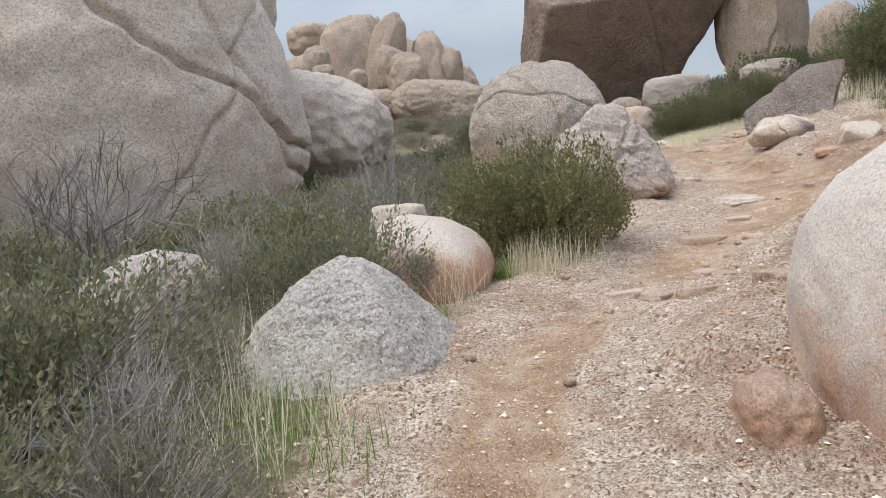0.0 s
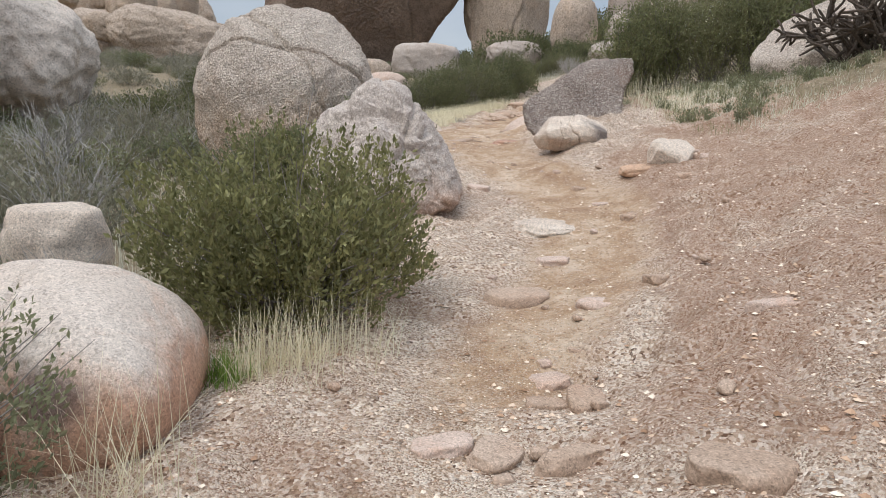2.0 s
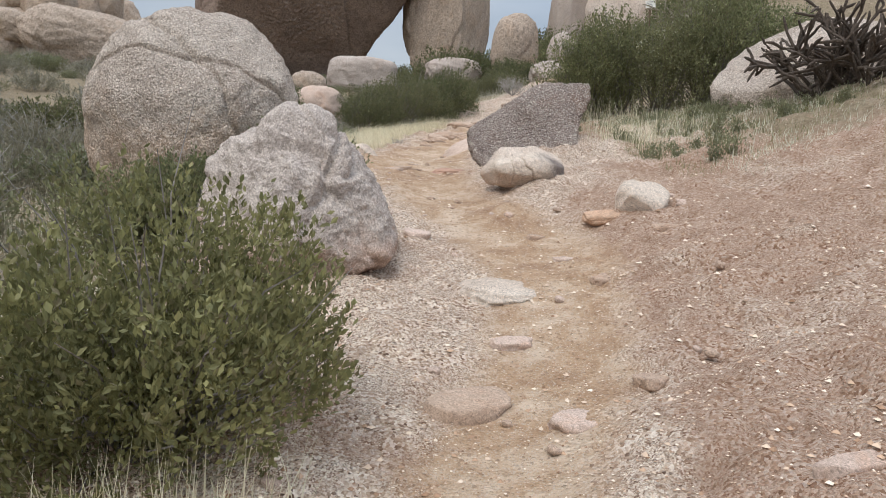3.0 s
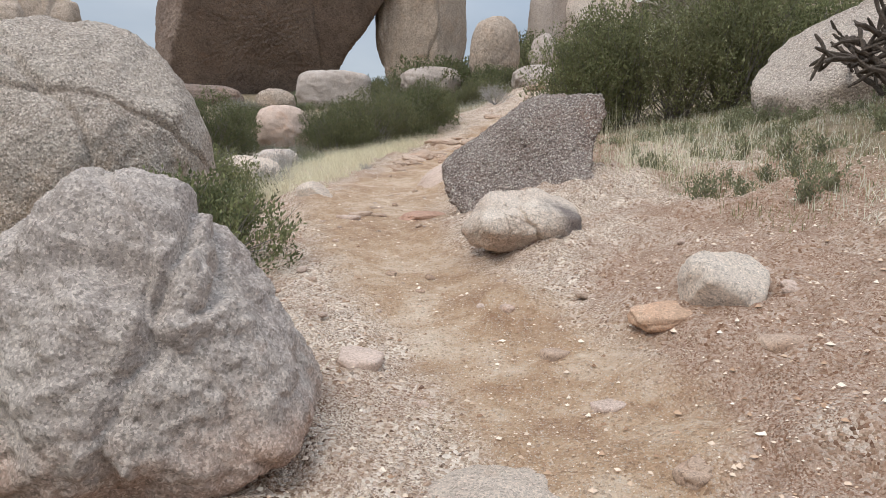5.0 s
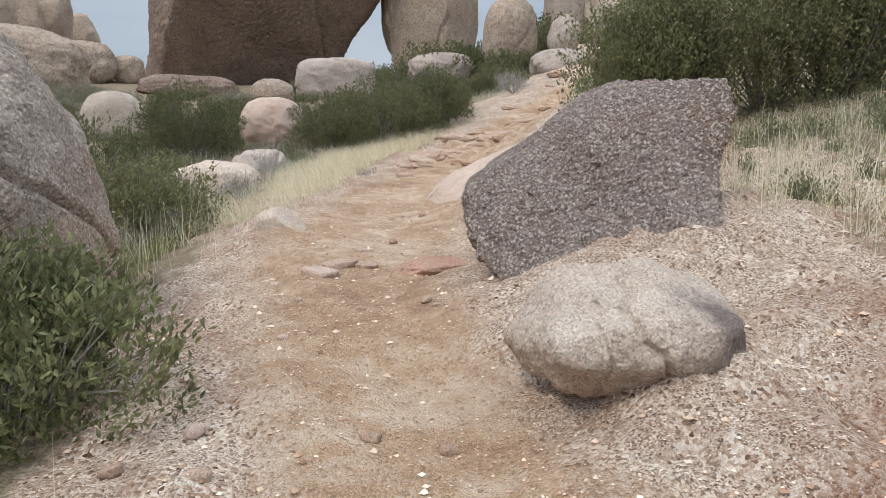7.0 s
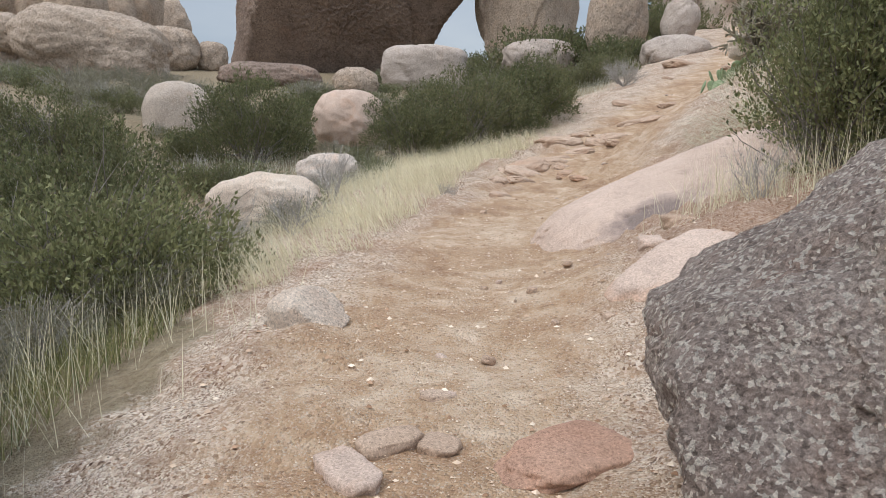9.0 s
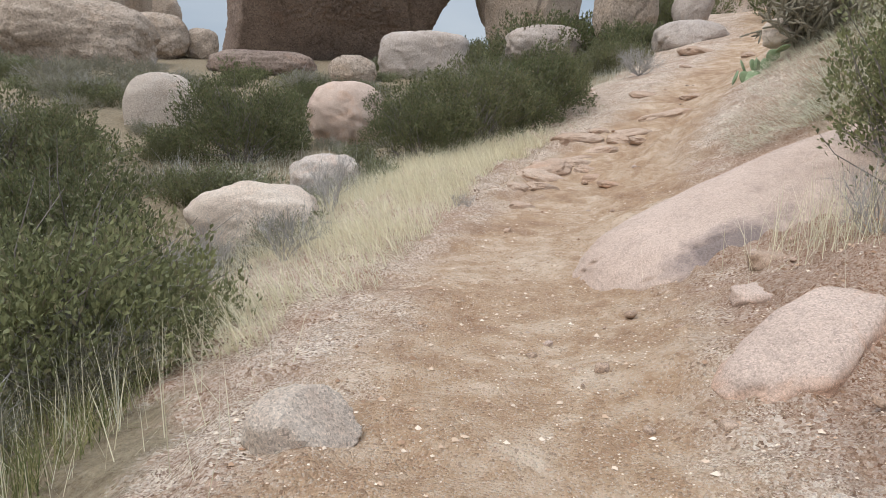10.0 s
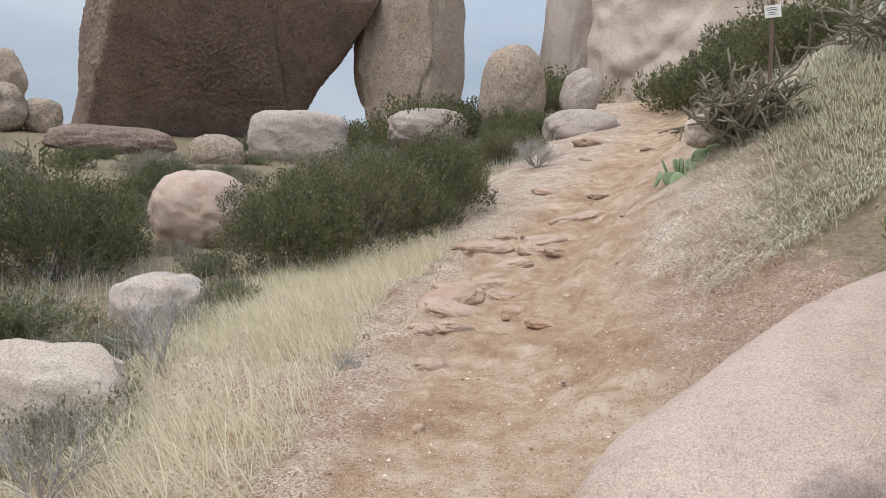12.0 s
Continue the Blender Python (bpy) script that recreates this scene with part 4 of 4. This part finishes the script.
def build_shrubs():
    rng = np.random.default_rng(5)
    # single shrubs beside the trail
    shrub(0.88, 6.5, "dense olive-green leafy shrub beside the trail", 11, 0.98, 1.12, 1900, 17, (0.037, 0.017), L_OLIVE, stems=110, dead=45, lobes=18)
    low = shrub(2.5, 11.15, "low dark-green shrub at the foot of a boulder", 12, 0.74, 0.8, 950, 12, (0.042, 0.018), L_DARK, stems=60, dead=15)
    big = shrub(2.75, 16.4, "broad leafy green shrub below the trail", 13, 1.45, 1.25, 2200, 12, (0.048, 0.021), L_DARK, stems=80, dead=40, lobes=16)
    thick = shrub(8.5, 15.05, "tall dark-green shrub on the bank", 14, 0.95, 1.75, 1500, 11, (0.044, 0.020), L_DARK, stems=60, dead=40, lobes=14, low=0.1)
    spread_copies(thick, [(9.2, 14.8), (8.9, 15.7), (9.6, 14.2), (10.3, 13.9), (9.7, 15.6), (11.0, 13.3), (11.6, 14.4)], rng, 1.0, 1.25)
    grey = shrub(-1.5, 5.2, "dusty grey-green shrub with dead twigs", 15, 0.8, 0.8, 800, 10, (0.032, 0.012), L_GREY, stems=60, dead=160, bark=M_DEAD)
    spread_copies(grey, [(-1.25, 2.85), (-1.3, 3.5), (-1.0, 2.3), (-1.3, 4.4)], rng, 0.45, 0.6)
    weed = shrub(6.9, 10.9, "small green weed on the bank", 27, 0.16, 0.2, 60, 8, (0.022, 0.011), L_BLUE, stems=10, lobes=4, name="weed")
    for x, y in beside_trail(rng, 90, 8.8, 14.5, 1.9, 6.5, 0.9):
        spread_copies(weed, [(x, y)], rng, 0.6, 1.4, 0.01)
    blue = shrub(-1.9, 3.1, "grey-green leafy shrub among the scrub", 16, 0.95, 1.15, 1100, 11, (0.042, 0.018), L_BLUE, stems=80, dead=60, lobes=12)
    spread_copies(blue, [(-2.9, 4.3), (-1.5, 1.9), (-3.6, 5.6), (-0.75, 4.75)], rng, 0.55, 1.0)
    spread_copies(low, [(-1.5, 7.0), (-2.4, 6.2), (-2.9, 7.6), (0.9, 10.2), (1.9, 14.9)], rng, 0.8, 1.25)
    bare = bare_shrub(-1.75, 5.9, "bare grey shrub of tangled twigs", 17, 0.9, 0.9)
    tall = bare_shrub(-2.95, 6.5, "tall bare shrub with thin grey limbs", 18, 1.1, 1.75, limbs=8)
    bare_shrub(-3.02, 6.54, "tall dark bare shrub with spreading limbs", 23, 1.3, 2.0, limbs=7, bark=M_TWIG)
    spread_copies(tall, [(-4.6, 9.2), (-0.9, 11.5)], rng, 0.8, 1.1)
    spread_copies(bare, [(6.62, 19.35), (6.75, 19.3)], rng, 0.2, 0.26)
    spread_copies(bare, [(-1.15, 2.7), (-1.5, 3.6), (-2.6, 4.9), (-2.2, 5.4), (-1.2, 6.6), (-3.4, 6.0), (-0.6, 8.4), (0.2, 9.3), (-2.0, 9.0), (-3.0, 6.9), (-0.6, 10.5), (7.5, 14.75), (4.6, 18.2), (3.9, 17.9), (5.4, 20.4)], rng, 0.5, 0.95)
    mid = shrub(7.5, 23.8, "broad dark-green shrub beside the trail", 19, 1.1, 1.4, 1300, 13, (0.045, 0.020), L_DEEP, stems=40, dead=30, lobes=10)
    far = shrub(12.4, 29.4, "dark-green shrub on the slope", 26, 1.25, 1.2, 420, 12, (0.078, 0.036), L_DEEP, stems=14, dead=14, lobes=13)
    spread_copies(mid, [(8.6, 24.3), (9.8, 25.2), (10.6, 26.2), (4.7, 24.6), (1.6, 23.0), (1.4, 19.8), (2.6, 18.6), (11.3, 26.9)], rng, 0.95, 1.25)
    spread_copies(far, [(11.7, 27.8), (13.2, 30.0), (8.9, 26.4), (14.6, 31.8)], rng, 0.75, 0.95)
    sage = shrub(2.2, 20.5, "grey-green scrub on the slope", 20, 1.2, 0.95, 360, 11, (0.075, 0.03), L_BLUE, stems=12, dead=46, bark=M_DEAD)
    dusty = shrub(0.4, 18.5, "dusty grey scrub with dry stems", 21, 1.2, 0.9, 340, 10, (0.07, 0.026), L_GREY, stems=12, dead=64, bark=M_DEAD)
    spread_copies(dusty, [(3.9, 18.5), (3.4, 17.9), (-0.3, 6.7), (-0.7, 6.1), (-0.75, 8.3)], rng, 0.4, 0.55)
    spread_copies(sage, [(4.9, 19.5), (5.0, 21.4), (6.4, 22.4)], rng, 0.4, 0.55)
    protos = [far, sage, dusty, dusty, sage]
    for k, (x, y) in enumerate(((-3.0, 8.6), (-1.8, 9.5), (-4.0, 9.6), (-2.6, 10.8), (-4.6, 11.2), (-1.2, 12.0), (-3.4, 12.4), (-5.4, 12.6), (-0.6, 9.7), (-2.0, 13.6), (-0.4, 14.6), (-5.6, 10.0), (-3.9, 7.6), (-0.9, 10.9), (-2.9, 9.7), (0.4, 14.9), (-1.0, 16.2))):
        spread_copies((sage, dusty, dusty)[k % 3], [(x, y)], rng, 0.75, 1.0)
    spots = beside_trail(rng, 125, 7, 50, -22, -3.8)
    rocks = [(o.location.x, o.location.y, max(o.dimensions.x, o.dimensions.y) * 0.45) for o in scene.objects if o.type == "MESH" and o.get("category") in ("boulder", "rock", "cliff")]
    for x, y in spots:
        if any(math.hypot(x - a, y - b) < r + 0.6 or (r < 1.3 and math.hypot(x - a + 0.5, y - b + 1.7) < r + 0.8) for a, b, r in rocks) or (y < 10 and x > -1.2):
            continue
        p = protos[int(rng.integers(0, 5))]
        spread_copies(p, [(x, y)], rng, 0.45, 1.1 if y < 28 else 0.8)
    for x, y in beside_trail(rng, 42, 20, 44, -22, -6):
        if not any(math.hypot(x - a, y - b) < min(r, 2.6) + 0.3 or (r < 1.3 and math.hypot(x - a + 0.5, y - b + 1.7) < r + 0.9) for a, b, r in rocks):
            spread_copies(protos[int(rng.integers(0, 5))], [(x, y)], rng, 0.5, 0.95)
    # low scrub that closes the ground between the boulders
    for k, (x, y) in enumerate(beside_trail(rng, 55, 17, 36, -9, -2.9)):
        if not any(math.hypot(x - a, y - b) < r + 0.25 or (r < 1.3 and math.hypot(x - a + 0.35, y - b + 1.2) < r + 0.45) for a, b, r in rocks):
            spread_copies((sage, dusty, far, sage)[k % 4], [(x, y)], rng, 0.4, 0.75)
    for k, (x, y) in enumerate(beside_trail(rng, 45, 29, 44, -15, -4)):
        if not any(math.hypot(x - a, y - b) < r + 0.2 for a, b, r in rocks):
            spread_copies((far, sage, dusty)[k % 3], [(x, y)], rng, 0.4, 0.65)
    spread_copies(dusty, [(4.1, 19.0), (4.75, 18.95), (5.3, 21.6), (5.95, 21.85), (6.3, 25.7), (7.3, 25.8), (3.0, 27.4)], rng, 0.32, 0.45)
    spread_copies(dusty, [(-1.4, 19.0), (-0.6, 21.6), (-2.0, 24.5), (0.4, 26.5), (-1.2, 30.0), (0.8, 22.4), (-0.2, 18.0), (-3.0, 28.0), (1.2, 31.5), (-2.4, 33.5), (0.2, 35.0)], rng, 0.85, 1.1)
    spread_copies(low, [(1.75, 10.35), (1.5, 9.75)], rng, 0.75, 0.9)
    spread_copies(grey, [(1.75, 9.55), (1.95, 10.0)], rng, 0.35, 0.5)
    bush = copy_thing(far, pose(-5.4, 15.9, 6.55) @ Matrix.Diagonal((0.75, 0.75, 0.7, 1)))
    bush["label"] = "dark shrub rooted in a cleft of the dome"
    spread_copies(far, [(17.1, 38.6), (24.2, 41.0)], rng, 2.0, 2.3)
    spread_copies(grey, [(2.3, 14.3), (2.75, 15.0), (3.3, 15.75), (1.9, 13.4), (1.7, 14.6), (2.3, 13.4)], rng, 0.6, 0.8)
    spread_copies(dusty, [(1.6, 14.4), (2.3, 15.3), (1.2, 13.2)], rng, 0.5, 0.7)
    bare2 = bare_shrub(14.3, 27.9, "pale grey bare bush at the trail's edge", 22, 1.5, 0.95, limbs=34)
    spread_copies(far, [(17.6, 37.5), (18.6, 38.5), (21.5, 37.5), (23.0, 39.0), (14.3, 42), (16.2, 43), (22.9, 32.6), (20.0, 25.8), (20.9, 26.4), (19.2, 24.6)], rng, 1.1, 1.5)
    spread_copies(far, [(16.0, 31.6), (16.7, 32.7), (15.1, 31.0)], rng, 0.75, 0.9)
    spread_copies(far, [(14.4, 38.4), (17.4, 33.2), (17.9, 33.9)], rng, 1.0, 1.2)
    spread_copies(far, [(22.2, 30.9), (24.0, 32.0), (23.3, 30.2), (24.9, 30.8), (25.8, 32.4)], rng, 1.1, 1.4)


build_shrubs()


def build_grass():
    rng = np.random.default_rng(8)
    grass_patch("dry_grass", "straw-yellow dry grass along the trail's edge", np.concatenate([beside_trail(rng, 15000, 16.4, 25, -2.9, -1.0, 0.9), beside_trail(rng, 900, 15.6, 16.6, -2.4, -1.5)]), 0.33, 0.0036, M_DRY, 1, 0.6, (-0.3, -0.15), 0.8)
    grass_patch("pale_grass", "pale matted grass on the hillside", beside_trail(rng, 30000, 18.5, 27, 2.0, 7.0, 0.5), 0.55, 0.0042, M_PALE, 2, 0.45, (-2.4, -1.5), 0.3)
    grass_patch("pale_grass", "thin pale grass on the bank", beside_trail(rng, 9000, 8, 15.5, 2.2, 8.5, 0.8), 0.13, 0.0025, M_PALE, 3, 0.7)
    grass_patch("green_grass", "short green grass on the bank", beside_trail(rng, 16000, 8.5, 15, 1.9, 6.5, 0.7), 0.10, 0.0022, M_DULL, 4, 0.5)
    grass_patch("green_grass", "dull green grass below the trail's edge", beside_trail(rng, 11000, 12.6, 17, -3.8, -1.95), 0.26, 0.0026, M_DULL, 9, 0.7)
    grass_patch("dry_grass", "dry stems in the scrub", beside_trail(rng, 13000, 3, 34, -7, -1.9, 1.3), 0.4, 0.002, M_PALE, 5, 0.35)
    tuft = np.concatenate([around(rng, 0.62, 5.62, 0.09, 200), around(rng, 0.85, 5.68, 0.1, 160), around(rng, 1.15, 5.8, 0.1, 80)])
    grass_patch("straw_tuft", "straw-coloured grass tuft under a shrub", tuft, 0.34, 0.0022, M_DRY, 6, 0.4)
    green = np.concatenate([around(rng, 0.46, 5.62, 0.05, 200), around(rng, -0.1, 4.5, 0.06, 220), around(rng, -0.85, 3.2, 0.2, 420), around(rng, -0.6, 2.8, 0.2, 260), around(rng, -1.0, 2.5, 0.2, 200)])
    grass_patch("green_tuft", "bright green grass beside a rock", green, 0.2, 0.0024, M_GREEN, 7, 0.55)
    straw = np.concatenate([around(rng, -0.95, 3.9, 0.12, 120), around(rng, -0.9, 2.9, 0.35, 260), around(rng, -1.3, 3.4, 0.4, 240), around(rng, 6.5, 11.2, 0.25, 160), around(rng, 6.2, 10.5, 0.3, 160), around(rng, 0.1, 4.85, 0.1, 90), around(rng, 1.95, 9.7, 0.3, 260), around(rng, 2.5, 14.2, 0.5, 400), around(rng, 3.2, 15.3, 0.4, 260), around(rng, 8.0, 14.5, 0.5, 500), around(rng, 7.4, 14.9, 0.25, 200)])
    grass_patch("dry_stalks", "tall dry grass stalks", straw, 0.5, 0.002, M_DRY, 8, 0.5)


build_grass()


# ---- cacti, sign ----
def cholla(x, y, label, seed, size, limbs=16, skin=None):
    """A low spreading cholla: rough jointed stems that fork."""
    rng = np.random.default_rng(seed)
    root = new("cholla_cactus")
    root.matrix_world = pose(x, y, at_ground(x, y) - 0.04)
    tagged(root, label, "cactus")
    for _ in range(limbs):
        paths = []

        def grow(p, way, length, r, depth):
            n = 4
            pts = [p + way * length * k / n + rng.normal(0, 0.02, 3) * length for k in range(n + 1)]
            paths.append([(q, r * (0.8, 1.1, 0.95, 1.05, 0.6)[k]) for k, q in enumerate(pts)])
            if depth:
                for _ in range(3):
                    w = way * 0.5 + rng.normal(0, 0.55, 3) + np.array([0, 0, 0.15])
                    grow(pts[int(rng.integers(2, 5))], w / np.linalg.norm(w), length * rng.uniform(0.45, 0.75), r * 0.88, depth - 1)
        a, lean = rng.uniform(0, 6.283), rng.uniform(0.3, 1.8)
        w = np.array([math.cos(a) * lean, math.sin(a) * lean, 1.0])
        grow(np.array([rng.normal(0, 0.15), rng.normal(0, 0.15), 0.0]) * size, w / np.linalg.norm(w), size * rng.uniform(0.35, 0.55), 0.016 * size, 2)
        part("limb", mesh_of("limb", *tubes(paths, 6, True)), skin or M_CHOLLA, root)
    return root


def prickly_pear(x, y, label, seed, count=14):
    rng = np.random.default_rng(seed)
    root = new("prickly_pear")
    root.matrix_world = pose(x, y, at_ground(x, y) - 0.03)
    tagged(root, label, "cactus")
    bm = bmesh.new()
    bmesh.ops.create_uvsphere(bm, u_segments=12, v_segments=8, radius=1.0)
    bmesh.ops.scale(bm, vec=(0.10, 0.022, 0.13), verts=bm.verts)
    for v in bm.verts:
        v.co.x *= 1 + 1.6 * v.co.z
    me = bpy.data.meshes.new("pad")
    bm.to_mesh(me)
    bm.free()
    me.shade_smooth()
    me.materials.append(M_PEAR)
    grown = []
    for k in range(count):
        ob = new("pad", me)
        ob.parent = root
        if k < count // 2:
            m = pose(rng.normal(0, 0.2), rng.normal(0, 0.2), 0.10, rng.uniform(-20, 20), rng.uniform(-30, 30), rng.uniform(0, 180))
        else:
            m = grown[int(rng.integers(0, len(grown)))] @ pose(rng.uniform(-0.06, 0.06), 0, 0.11, 0, rng.uniform(-35, 35), 0) @ pose(0, 0, 0.10, 0, 0, rng.uniform(-50, 50))
        grown.append(m)
        ob.matrix_local = m
    return root


def box_mesh(name, sx, sy, sz, bevel=0.004):
    bm = bmesh.new()
    bmesh.ops.create_cube(bm, size=1.0)
    bmesh.ops.scale(bm, vec=(sx, sy, sz), verts=bm.verts)
    bmesh.ops.bevel(bm, geom=bm.edges, offset=bevel, segments=2, affect="EDGES")
    me = bpy.data.meshes.new(name)
    bm.to_mesh(me)
    bm.free()
    return me


def build_sign(x, y, z):
    root = new("trail_sign")
    root.matrix_world = pose(x, y, at_ground(x, y) - 0.1, 0, -2, -30)
    tagged(root, "small white trail sign on a dark post", "sign")
    h = z - at_ground(x, y) + 0.1
    post = part("post", box_mesh("post", 0.07, 0.05, h + 0.5), M_POST, root)
    post.location.z = (h + 0.5) / 2
    board = part("board", box_mesh("board", 0.32, 0.012, 0.24, 0.003), M_SIGN, root, "white painted sign board")
    board.matrix_local = pose(0, -0.035, h, 0, -6, 0)
    for k, (w, dz) in enumerate(((0.2, 0.07), (0.22, 0.03), (0.16, -0.02), (0.2, -0.06))):
        bar = part("text_bar", box_mesh("text_bar", w, 0.004, 0.014, 0.001), M_INK, board)
        bar.location = (-0.02, -0.008, dz)


cholla(13.55, 21.65, "spreading grey-green cholla cactus on the hillside", 31, 1.35, 56)
cholla(16.0, 20.9, "tangled grey cholla cactus on the hillside", 32, 1.5, 26)
cholla(8.2, 9.55, "dark brown cholla cactus in front of a boulder", 33, 1.3, 34, M_CHOLLA_DARK)
prickly_pear(12.75, 22.2, "pale green prickly pear beside the trail", 34, 16)
prickly_pear(19.7, 34.6, "prickly pear against a boulder", 35, 14)
build_sign(17.3, 24.3, 6.75)
boulder("boulder", "pale angular rock under a cholla", 13.3, 22.05, 4.05, (0.34, 0.26, 0.24), 47, G_CREAM, power=3.4, amp=0.15)
build_stones()
build_gravel()
